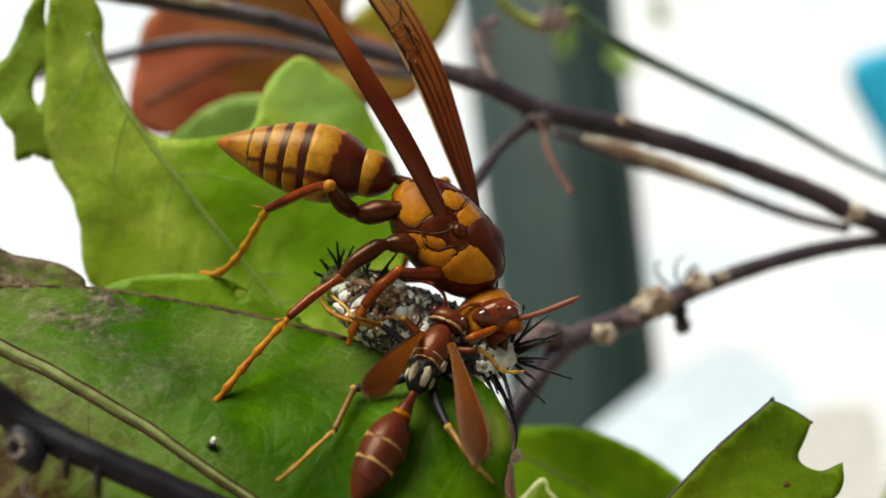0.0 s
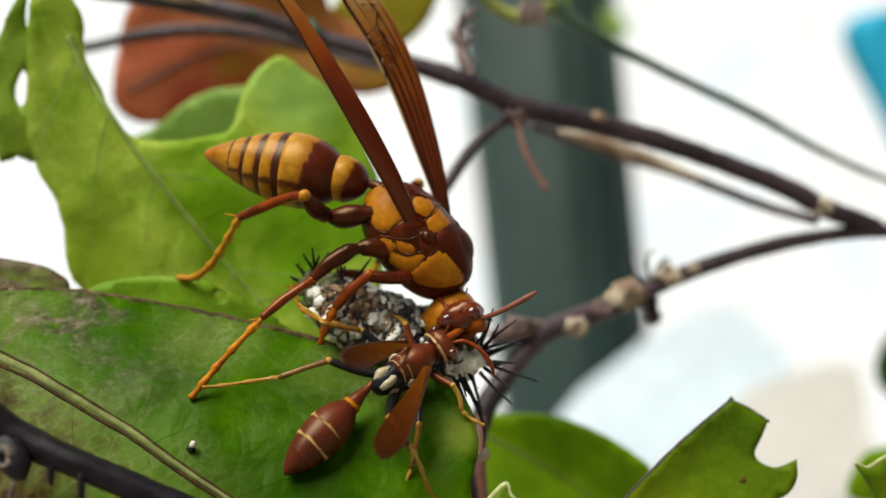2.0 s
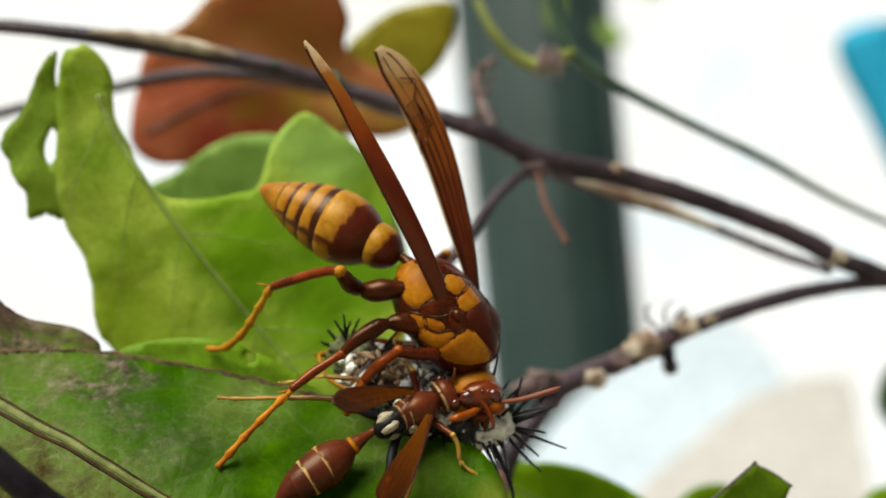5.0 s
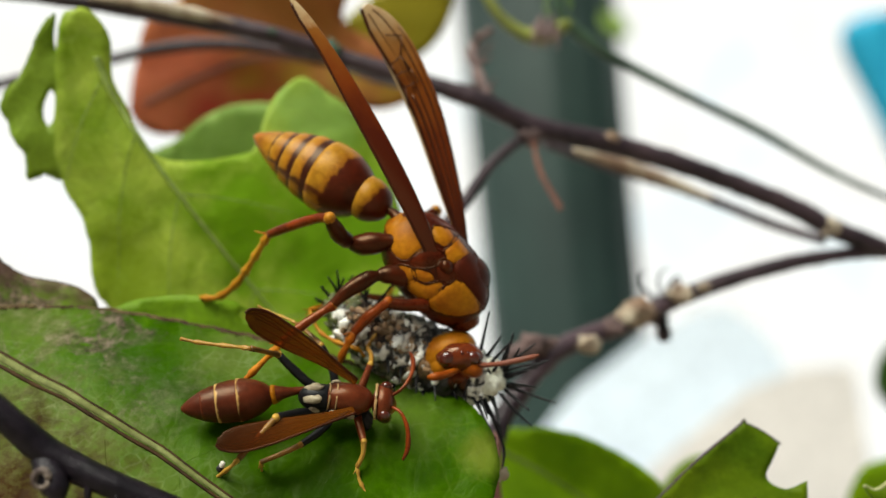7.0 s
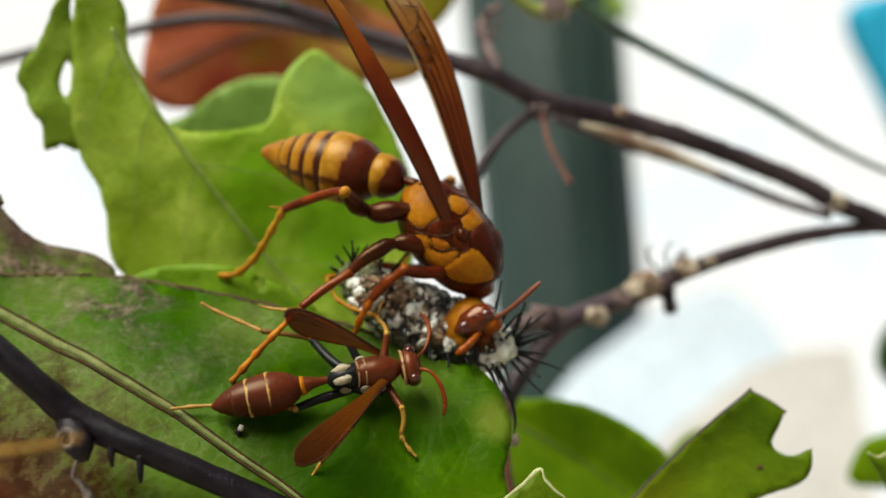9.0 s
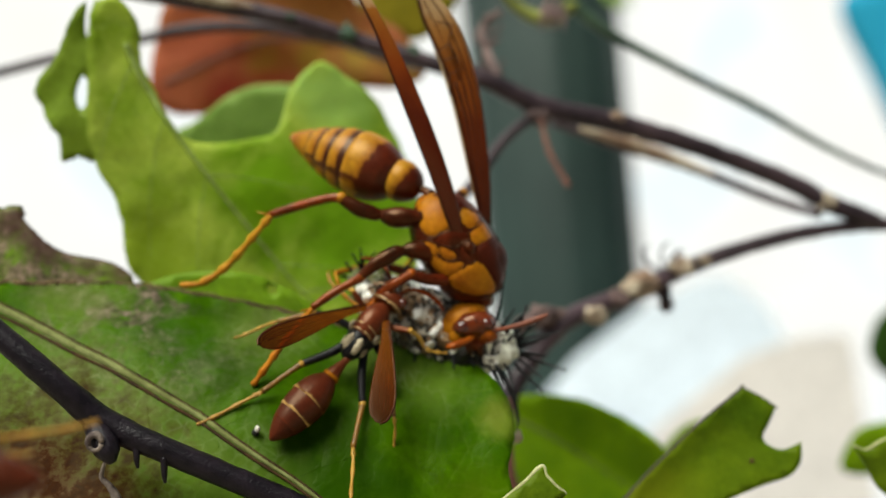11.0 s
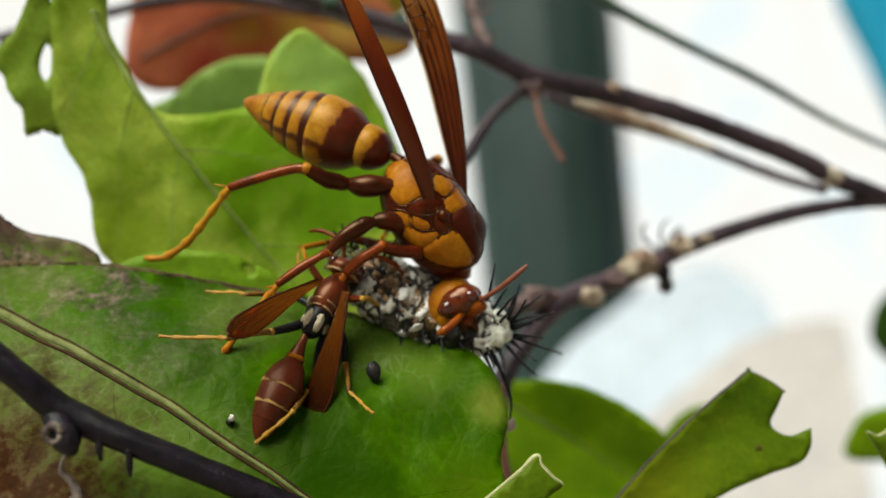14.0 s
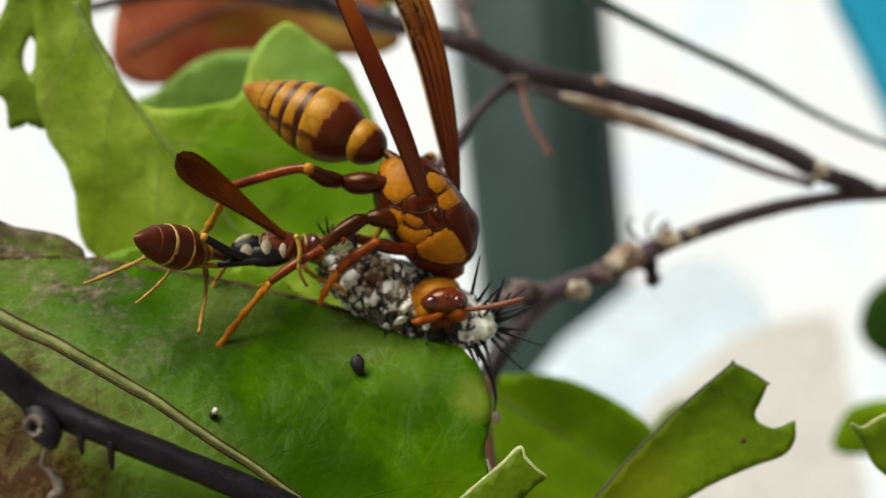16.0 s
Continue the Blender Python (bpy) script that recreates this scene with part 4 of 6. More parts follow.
def far_bush():
    """Foliage well behind the stems, over the post."""
    bush = thing("bush", BASE, "loose green foliage hanging in front of the post", "foliage")
    rnd = random.Random(4)
    bm = bmesh.new()
    tube(bm, [(215, 690, -1225, 8), (130, 690, -500, 6), (82, 690, 0, 5), (62, 680, 240, 4), (60, 560, 330, 3), (62, 470, 180, 2), (75, 465, 120, 1.2)], 8, 6)
    tube(bm, [(62, 470, 180, 2), (95, 462, 140, 1.2), (110, 460, 108, 0.7)], 8, 6)
    part("twigs", bm, bark_grey, bush)
    bm = bmesh.new()
    for k in range(90):
        c = Vector((rnd.uniform(35, 125), rnd.uniform(440, 490), 195 - abs(rnd.gauss(0, 38)) + 60 * (k % 3 == 0)))
        turn = Euler((rnd.uniform(0, 6), rnd.uniform(0, 6), rnd.uniform(0, 6))).to_matrix()
        size = rnd.uniform(7, 13)
        ring = []
        for j in range(10):
            a = 2 * math.pi * j / 10
            v = Vector((math.cos(a) * size, math.sin(a) * size * 0.45, 0.12 * size * math.cos(2 * a)))
            ring.append(bm.verts.new((turn @ v + c) * MM))
        mid = bm.verts.new((turn @ Vector((0, 0, -0.1 * size)) + c) * MM)
        for j in range(10):
            bm.faces.new((ring[j], ring[(j + 1) % 10], mid))
    tagged(part("leaves", bm, leaf_dull, bush), kind="stuff")


far_bush()


# ---- the caterpillar ----
def caterpillar():
    ob = thing("caterpillar", BASE, "white, brown and black caterpillar with branched black spines, half eaten", "caterpillar")
    rnd = random.Random(11)
    path = [(-7.2, 61.5, -1.9, 0.6), (-6.5, 61.3, -2.3, 1.25), (-5.2, 61.0, -3.3, 1.85), (-3.6, 60.9, -4.25, 2.25), (-1.6, 60.8, -5.05, 2.3), (0.3, 60.6, -5.8, 2.15), (2.0, 60.4, -6.4, 1.85), (3.4, 60.3, -6.8, 1.45), (4.3, 60.2, -7.0, 0.7)]
    bm = bmesh.new()
    tube(bm, path, 72, 22, 0.22)
    part("body", bm, larva_hide, ob, "lumpy cream, brown and black body")
    line = smooth_line(path, 20)

    def skin_point(s, a, out=1.0):
        i = min(int(s * (len(line) - 1)), len(line) - 2)
        ahead = Vector(line[i + 1][:3] - line[i][:3]).normalized()
        u = Vector((0, -1, 0))
        u = (u - ahead * u.dot(ahead)).normalized()
        v = u.cross(ahead)
        d = u * math.cos(a) + v * math.sin(a)
        return Vector(line[i][:3]) + d * line[i][3] * out, d, ahead

    for name, skin, count, lo, hi, low, high, label in (("scale_patch", larva_white, 140, 0.19, 0.84, 0.20, 0.42, "cream white folds"), ("wound", larva_brown, 110, 0.18, 0.60, 0.10, 0.24, "brown torn flesh"), ("moss", larva_green, 90, 0.0, 0.2, 0.16, 0.36, "olive front end"), ("fleck", larva_black, 75, 0.08, 0.95, 0.12, 0.24, "black warts")):
        bm = bmesh.new()
        for _ in range(count):
            s, a = rnd.uniform(lo, hi), rnd.uniform(-2.2, 2.2)
            if name == "wound":
                a = rnd.gauss(0.35, 0.55)
            if name == "scale_patch" and 0.2 < s < 0.6 and abs(a - 0.4) < 0.6 and rnd.random() < 0.6:
                continue
            c, d, ahead = skin_point(s, a, rnd.uniform(0.9, 1.03))
            r = rnd.uniform(low, high) * (1.0 if rnd.random() < 0.9 else 1.6)
            turn = d.to_track_quat("Z", "Y").to_matrix() @ Euler((rnd.uniform(-0.5, 0.5), rnd.uniform(-0.5, 0.5), rnd.uniform(0, 6))).to_matrix()
            ball(bm, c, (r * rnd.uniform(1.0, 1.7), r * rnd.uniform(0.6, 1.0), r * rnd.uniform(0.3, 0.5)), turn, 10, 7, 0.7)
        tagged(part(name, bm, skin, ob, label), kind="stuff")
    bm = bmesh.new()
    for k in range(34):
        s, a = rnd.uniform(0.70, 1.0), rnd.uniform(-1.7, 1.4)
        c, d, ahead = skin_point(s, a, rnd.uniform(0.88, 1.0))
        r = rnd.uniform(0.3, 0.62)
        ball(bm, c, (r * rnd.uniform(0.8, 1.4), r, r * rnd.uniform(0.5, 0.8)), d.to_track_quat("Z", "Y").to_matrix(), 12, 8, 0.45)
    tagged(part("tail_fold", bm, larva_cream, ob, "smooth cream white folds of the tail end"), kind="stuff")
    # long spines at the fat end, short ones under the belly and at the thin end: place along the body, direction, length, lean to the front
    tufts = [(0.80, 63, 1.5, -0.3), (0.92, 69, 2.0, -0.2), (0.97, 34, 2.9, -0.5), (0.93, 51, 2.2, -0.6), (0.97, -15, 2.8, -0.4), (0.96, -35, 2.1, -0.9), (0.82, -53, 2.0, -0.8), (0.9, -50, 2.4, -0.5), (0.76, -69, 2.6, -0.6), (0.72, -60, 1.9, -0.8)]
    tufts += [(0.54, -73, 1.3, -0.5), (0.44, -95, 1.1, -0.5), (0.40, -86, 1.3, -0.4), (0.12, 76, 1.2, -0.3), (0.2, 31, 2.0, -0.6), (0.26, 56, 1.9, -0.2), (0.05, 120, 0.6, -0.2), (0.02, 165, 0.4, -0.3), (0.3, 100, 1.0, 0.2)]
    tufts += [(0.80 + 0.17 * (k % 6) / 5, 80 - 14 * k + rnd.uniform(-12, 12), rnd.uniform(1.2, 2.6), -0.3 - 0.45 * (k % 3)) for k in range(7)]
    tufts += [(0.86 + 0.13 * rnd.random(), rnd.uniform(15, 75), rnd.uniform(1.6, 2.6), rnd.uniform(-0.9, 0.1)) for k in range(4)]
    tufts += [(0.5 + 0.4 * rnd.random(), rnd.uniform(-105, -55), rnd.uniform(1.3, 2.4), rnd.uniform(-0.7, -0.2)) for k in range(11)]
    tufts += [(0.24 + 0.07 * k, -78 + rnd.uniform(-14, 14), rnd.uniform(1.0, 1.7), -1.6 - 0.5 * rnd.random()) for k in range(9)]
    tufts += [(0.08 + 0.05 * k, 95 + rnd.uniform(-25, 25), rnd.uniform(0.7, 1.5), -0.3) for k in range(6)]
    for s, degrees, n, lean in tufts:
        i = min(int(s * (len(line) - 1)), len(line) - 2)
        d = Vector((math.cos(radians(degrees)), lean, math.sin(radians(degrees)))).normalized()
        c = Vector(line[i][:3]) + d * float(line[i][3]) * 0.85
        n = n * 1.15 + 0.3
        side = d.cross(Vector((rnd.uniform(-1, 1), rnd.uniform(-1, 1), rnd.uniform(-1, 1)))).normalized()
        bend_by = side * rnd.uniform(-0.25, 0.25) * n
        bm = bmesh.new()
        tube(bm, [(*c, 0.15), (*(c + d * n * 0.5 + bend_by * 0.3), 0.105), (*(c + d * n + bend_by), 0.055)], 6, 3)
        for k in range(3):
            f = 0.3 + 0.2 * k
            o = c + d * n * f + bend_by * f * f
            e = (side * (1 if k % 2 else -1) + d * 1.1).normalized()
            tube(bm, [(*o, 0.04), (*(o + e * 0.28), 0.012)], 4, 1)
        part("spine", bm, cuticle_black, ob)
    bm = bmesh.new()
    tube(bm, [(3.0, 59.3, -7.6, 0.16), (3.7, 58.8, -8.9, 0.15), (4.5, 58.8, -11.0, 0.13), (4.5, 59.4, -12.6, 0.05)], 6, 4)
    part("spine", bm, cuticle_black, ob)
    part("flake", ball(bmesh.new(), (4.5, 59.3, -13.0), (0.35, 0.25, 0.5), Euler((0, 0.6, 0)).to_matrix(), 8, 6, 0.7), bark_pale, ob, "pale crumb of skin")


caterpillar()
pellet = thing("pellet", BASE, "small black dropping lying on the leaf", "dropping")
part("lump", ball(bmesh.new(), (-4.45, 56.3, -8.6), (0.46, 0.36, 0.66), Euler((0, -0.35, 0)).to_matrix(), 12, 8, 0.35), larva_black, pellet)
speck = thing("seed_speck", BASE, "tiny white and black speck on the leaf", "speck")
part("lump", ball(bmesh.new(), (-12.8, 53.1, -10.7), (0.19, 0.16, 0.22), None, 8, 6, 0.5), larva_white, speck)
part("shadow_side", ball(bmesh.new(), (-12.98, 53.3, -10.98), (0.26, 0.24, 0.28), None, 8, 6, 0.5), larva_black, speck)


# ---- insects ----
def rings_of(host, profile, cuts, skins, names="ring", stretch=1.0):
    """The rings of an abdomen along -x: profile of (distance, radius), cut at the distances. Each ring overlaps the next."""
    line = smooth_line([(s * stretch, r) for s, r in profile], 8)
    cuts = [s * stretch for s in cuts]
    for i, (a, b) in enumerate(zip(cuts, cuts[1:])):
        bm = bmesh.new()
        last = i == len(cuts) - 2
        rows = []
        for s in np.linspace(a - (0.15 if i else 0), b, 12):
            r = float(np.interp(s, line[:, 0], line[:, 1]))
            f = (s - a) / (b - a)
            rows.append((s, max(r * (0.985 + 0.03 * max(f, 0)), 0.02)))
        if not last:
            rows.append((b + 0.02, rows[-1][1] * 0.93))
            rows.append((b - 0.10, rows[-1][1] * 0.9))
        loops = [[bm.verts.new(Vector((-(s - a), r * 0.94 * math.sin(2 * math.pi * k / 32), r * math.cos(2 * math.pi * k / 32))) * MM) for k in range(32)] for s, r in rows]
        for p, q in zip(loops, loops[1:]):
            for k in range(32):
                bm.faces.new((p[k], p[(k + 1) % 32], q[(k + 1) % 32], q[k]))
        bm.faces.new(loops[0][::-1])
        bm.faces.new(loops[-1])
        part(names, bm, skins[i], host, at=local(-a, 0, 0))


def limb(host, upper, shin, foot, skins, slim=1.0):
    """A leg: thigh, and on it shin and foot, each through (x, y, z, radius) and hung at its own joint. Returns them with the joints."""

    def moved(rows):
        o = np.array(rows[0][:3])
        return [(*(np.array(r[:3]) - o), r[3] * slim) for r in rows]

    hip, knee, ankle, tip = (Vector(v[:3]) for v in (upper[0], shin[0], foot[0], foot[-1]))
    bm = bmesh.new()
    tube(bm, moved(upper), 10, 5, 0.12)
    ob = part("leg", bm, skins[0], host, "", local(*hip))
    bm = bmesh.new()
    tube(bm, [(*row[:3], row[3] * 0.92) for row in moved(shin)], 8, 5, 0.09)
    low = part("shin", bm, skins[1], ob, "", local(*(knee - hip)))
    part("knee", ball(bmesh.new(), knee - hip, (upper[-1][3] * slim * 1.12,) * 3, None, 8, 6), skins[2], ob)
    bm = bmesh.new()
    beads = [(*row[:3], row[3] * (0.72, 0.8, 0.92, 1.12, 0.7)[i % 5]) for i, row in enumerate(smooth_line(moved(foot), 6))]
    tube(bm, beads, 7, 1)
    for k in (-1, 1):
        d = (ankle - knee).normalized() * 0.9 + Vector((0.25 * k, -0.3, -0.45 * k))
        tube(bm, [(0, 0, 0, foot[0][3] * 0.4), (*(d * foot[0][3] * 3.0), 0.02)], 5, 1)
    end = part("foot", bm, skins[2], ob, "", local(*(ankle - hip)))
    return ob, low, end, (hip, knee, ankle, tip)


def reach(rest, hip, joints):
    """Knee, ankle and tip over (x, z): the knee comes forward and the rest goes back as the leg's own lengths want it."""
    out = [hip]
    for k, (x, z) in enumerate(joints):
        span = (rest[k + 1] - rest[k]).length
        flat = math.hypot(x - out[-1].x, z - out[-1].z)
        out.append(Vector((x, out[-1].y + math.sqrt(max(0.0, span * span - flat * flat)) * (1 if k else -1), z)))
    return out


def bend(leg, rows):
    """Keys a leg's three parts so that its joints pass through (seconds, hip, knee, ankle, tip)."""
    ob, low, end, rest = leg
    keyed = ([], [], [])
    for t, *joints in rows:
        poses, at = [], joints[0]
        for k in range(3):
            turn = (rest[k + 1] - rest[k]).rotation_difference(joints[k + 1] - joints[k])
            poses.append(Matrix.Translation(at * MM) @ turn.to_matrix().to_4x4())
            at = at + turn @ (rest[k + 1] - rest[k])
        back = poses[0].inverted()
        for k, m in enumerate((poses[0], back @ poses[1], back @ poses[2])):
            keyed[k].append((t, m))
    for o, r in zip((ob, low, end), keyed):
        walk(o, r)


def wing(host, line, skin, at=None, across=(0, 1, 0), flat=0.10, veins=(), pleat=0.28):
    """A pleated wing through (x, y, z, half width), with a thick leading edge and veins given as shares of the half width along it."""
    bm = bmesh.new()
    tube(bm, line, 20, 10, 0.0, flat, across, pleat)
    ob = part("wing", bm, skin, host, at=at, smooth=True)
    run = smooth_line(line, 6)
    for offset, radius, start, end in veins:
        pts = []
        for i in range(int(start * (len(run) - 1)), int(end * (len(run) - 1)) + 1):
            row = run[i]
            ahead = Vector((run[min(i + 1, len(run) - 1)] - run[max(i - 1, 0)])[:3]).normalized()
            u = Vector(across)
            u = (u - ahead * u.dot(ahead)).normalized()
            v = ahead.cross(u)
            f = offset + 0.03 * math.sin(i * 0.35 + offset * 9)
            c = Vector(row[:3]) + v * row[3] * f - u * (row[3] * flat * math.sqrt(max(0, 1 - f * f)) * 0.9)
            pts.append((*c, radius))
        if len(pts) > 2:
            bm = bmesh.new()
            tube(bm, pts, 6, 1)
            part("vein", bm, vein_dark, ob)
    return ob


def plate(outline, radii, lift, step=0.28):
    """A raised shield on the near side (-y) of an ellipsoid."""
    ring = smooth_line(outline, 5, True)

    def depth(x, z):
        q = 1 - abs(x / radii[0]) ** 2.35 - abs(z / radii[2]) ** 2.35
        d = np.hypot(*(ring - (x, z)).T).min()
        return -radii[1] * max(q, 0.01) ** (1 / 2.35) - lift * math.sqrt(min(1.0, d / 0.4)) + 0.05

    return sheet([tuple(v) for v in ring], depth, step)


def large_wasp():
    ob = thing("large_wasp", placed(0.2, 60, 0.75), "large yellow and red-brown paper wasp eating a caterpillar", "wasp")
    radii = (4.3, 2.55, 2.75)
    chest = part("thorax", ball(bmesh.new(), (0, 0, 0), radii, None, 40, 26, 0, 2.35), cuticle_red, ob, "red-brown thorax with yellow shields", local(0, 0, 0, 0, 48.5, 0))
    for skin, lift, outline in (
        (cuticle_yellow, 0.14, [(-3.95, -0.75), (-4.15, -0.1), (-3.85, 0.7), (-3.2, 1.35), (-2.5, 1.3), (-1.7, 0.6), (-1.75, -0.2), (-1.95, -1.0), (-2.8, -1.2)]),
        (cuticle_yellow, 0.16, [(-2.2, 1.75), (-1.55, 2.35), (-0.9, 2.5), (-0.75, 1.75), (-1.1, 1.35), (-1.7, 1.3)]),
        (cuticle_yellow, 0.17, [(-0.75, 2.5), (0.0, 2.62), (0.55, 2.5), (0.45, 1.6), (0.2, 1.2), (-0.5, 1.3), (-0.65, 1.75)]),
        (cuticle_yellow, 0.14, [(-1.75, -1.75), (-1.45, -1.3), (-1.0, -1.05), (-0.45, -1.3), (-0.5, -1.85), (-1.0, -2.2), (-1.5, -2.1)]),
        (cuticle_yellow, 0.14, [(-0.95, -0.95), (-0.15, -0.3), (0.35, -0.4), (0.2, -0.95), (-0.4, -1.22)]),
        (cuticle_yellow, 0.14, [(-0.42, -1.9), (-0.35, -1.35), (0.25, -1.02), (0.75, -0.15), (1.15, -0.45), (1.3, -1.0), (1.2, -1.55), (0.75, -1.85), (0.1, -2.1)]),
        (cuticle_yellow, 0.17, [(1.42, -1.6), (1.3, -0.4), (1.5, 0.72), (2.75, 0.86), (3.75, 0.55), (3.4, -0.35), (2.9, -0.95), (2.2, -1.45)]),
        (cuticle_matt, 0.20, [(0.62, 1.3), (0.7, 2.5), (1.7, 2.45), (2.6, 2.1), (3.4, 1.6), (3.8, 0.85), (2.9, 1.0), (1.83, 0.95), (1.2, 0.95)]),
        (cuticle_red, 0.19, [(-0.25, 0.75), (0.3, 1.1), (1.0, 0.85), (1.1, 0.2), (0.55, -0.05), (-0.05, 0.2)]),
        (cuticle_red, 0.12, [(-1.55, 0.35), (-1.0, 0.9), (-0.4, 1.0), (-0.35, 0.2), (-0.9, -0.6), (-1.5, -0.7)]),
    ):
        mid = np.mean(outline, 0)
        shown = [tuple(mid + (np.array(v) - mid) * 1.17) for v in outline]
        shield = part("shield", plate(shown, radii, lift), skin, chest)
        bm = bmesh.new()
        ring = smooth_line(shown, 5, True)
        tube(bm, [(x, -radii[1] * max(1 - abs(x / radii[0]) ** 2.35 - abs(z / radii[2]) ** 2.35, 0.01) ** (1 / 2.35) + 0.0, z, 0.055) for x, z in (*ring, ring[0])], 6, 1)
        part("seam", bm, cuticle_dark, shield)
    part("rump", ball(bmesh.new(), (-3.3, 0, -0.05), (1.15, 1.6, 1.35), None, 20, 14, 0.15), cuticle_yellow, chest, "yellow rear of the thorax")
    part("scutum", ball(bmesh.new(), (1.75, 0, 0.72), (1.9, 2.2, 2.12), None, 26, 18), cuticle_matt, chest, "dark red-brown back shield")
    part("wing_root", ball(bmesh.new(), (0.2, -2.55, 0.75), (0.5, 0.4, 0.42), None, 12, 8, 0.3), cuticle_dark, chest)
    bm = bmesh.new()
    tube(bm, [(2.9, 0.2, -0.5, 1.5), (3.9, 0, -0.6, 1.15), (4.6, 0, -0.7, 0.75)], 14, 4)
    part("neck", bm, cuticle_face, chest)
    # abdomen, hung on a narrow waist
    belly = part("abdomen", tube(bmesh.new(), [(0.6, 0, -0.2, 0.5), (0.2, 0, -0.05, 0.34), (-0.3, 0, 0, 0.3), (-0.8, 0, 0, 0.4)], 12, 4), cuticle_dark, ob, "yellow abdomen with dark brown bands", local(-3.05, 0, 3.5, 0, 10.7, 0))
    brown, wine = (0.036, 0.006, 0.002), (0.070, 0.009, 0.0025)
    gold, amber = (0.36, 0.165, 0.010), (0.26, 0.094, 0.005)
    cuts = [0.2, 2.05, 5.1, 6.35, 7.5, 8.55, 10.7]
    skins = [
        banded("ring_one", 1.85, [(0.0, wine), (0.56, wine), (0.64, amber), (0.8, gold)], 1.4, slant=0.2),
        banded("ring_two", 3.05, [(0.0, brown), (0.25, wine), (0.57, wine), (0.63, amber), (0.85, gold)], 2.25, slant=0.1, seam=wine),
        banded("ring_three", 1.25, [(0.0, brown), (0.36, brown), (0.44, amber), (1.0, gold)], 2.2, seam=brown),
        banded("ring_four", 1.15, [(0.0, brown), (0.32, brown), (0.40, amber), (1.0, gold)], 2.0, seam=brown),
        banded("ring_five", 1.05, [(0.0, brown), (0.26, brown), (0.34, amber), (1.0, gold)], 1.5, seam=brown),
        banded("ring_six", 2.15, [(0.0, brown), (0.04, brown), (0.1, gold), (0.6, amber), (1.0, (0.30, 0.085, 0.006))], 1.1),
    ]
    rings_of(belly, [(0.2, 0.42), (0.45, 0.9), (0.9, 1.28), (1.5, 1.52), (2.05, 1.50), (2.3, 1.66), (2.7, 1.96), (3.4, 2.28), (4.2, 2.44), (5.1, 2.42), (6.35, 2.22), (7.5, 1.84), (8.55, 1.40), (9.5, 0.94), (10.2, 0.52), (10.55, 0.27), (10.7, 0.06)], cuts, skins, stretch=1.09)
    # head, turned down to the prey
    head = part("head", ball(bmesh.new(), (0.25, 0, -0.1), (1.65, 1.4, 1.45), None, 28, 18), cuticle_face, ob, "orange head with a yellow crown", local(2.7, -0.8, -4.8))
    part("crown", ball(bmesh.new(), (-0.35, 0.2, 0.1), (1.9, 1.45, 1.3), Euler((0, radians(-35), 0)).to_matrix(), 28, 18, 0, 2.2), cuticle_yellow, head, "yellow crown")
    part("vertex", ball(bmesh.new(), (0.38, -0.98, 0.1), (1.55, 0.86, 0.98), Euler((0.3, radians(-20), 0)).to_matrix(), 28, 18, 0.08), head_dark, head, "red-brown top of the head")
    part("eye", ball(bmesh.new(), (-0.42, -1.5, -0.1), (0.6, 0.42, 0.5), Euler((0.3, -0.6, 0)).to_matrix(), 22, 14), eye_dark, head, "glossy brown eye")
    part("eye", ball(bmesh.new(), (1.2, -1.45, 0.36), (0.52, 0.42, 0.46), Euler((0.2, 0.2, 0)).to_matrix(), 16, 10), eye_dark, head, "glossy brown eye")
    part("brow", ball(bmesh.new(), (1.35, -0.95, -0.35), (0.75, 0.7, 0.7), None, 16, 10, 0.2), cuticle_orange, head, "orange brow")
    part("cheek", ball(bmesh.new(), (-0.6, -0.6, -0.8), (0.8, 0.7, 0.75), None, 14, 9), cuticle_yellow, head, "yellow cheek")
    part("face", ball(bmesh.new(), (1.0, -0.75, -0.55), (0.65, 0.5, 0.8), Euler((0, 0.3, 0)).to_matrix(), 14, 9), cuticle_face, head)
    part("lip", ball(bmesh.new(), (0.6, -0.85, -1.25), (0.6, 0.45, 0.45), None, 12, 8), cuticle_face, head, "red-brown lip")
    for k, (x, z) in enumerate(((1.0, 0.98), (1.22, 0.86), (1.28, 1.04))):
        part("ocellus", ball(bmesh.new(), (x - 0.62 + 0.05 * k, -1.8 + 0.06 * k, z - 0.45), (0.13, 0.1, 0.13), None, 8, 6), eye_dark, head)
    for x in (0.2, 0.9):
        bm = bmesh.new()
        tube(bm, [(x, -0.7, -1.1, 0.4), (x + 0.1, -0.9, -1.7, 0.3), (x + 0.3, -0.8, -2.1, 0.08)], 8, 4)
        part("jaw", bm, cuticle_dark, head)
    bm = bmesh.new()
    tube(bm, [(1.2, -1.0, 0.0, 0.2), (1.7, -1.4, 0.0, 0.17), (2.4, -2.0, 0.3, 0.16), (3.3, -2.4, 0.75, 0.18), (4.5, -2.6, 1.4, 0.19), (5.1, -2.6, 1.75, 0.09)], 8, 5)
    part("antenna", bm, paint("antenna_rust", (0.17, 0.045, 0.020), (0.05, 0.022, 0.016), 260, 0.5), head)
    bm = bmesh.new()
    tube(bm, [(0.5, -1.2, -0.6, 0.2), (0.0, -1.8, -0.9, 0.24), (-0.5, -2.1, -1.15, 0.27), (-1.0, -2.3, -1.35, 0.28), (-1.4, -2.2, -1.5, 0.12)], 8, 5)
    part("antenna", bm, cuticle_orange, head)
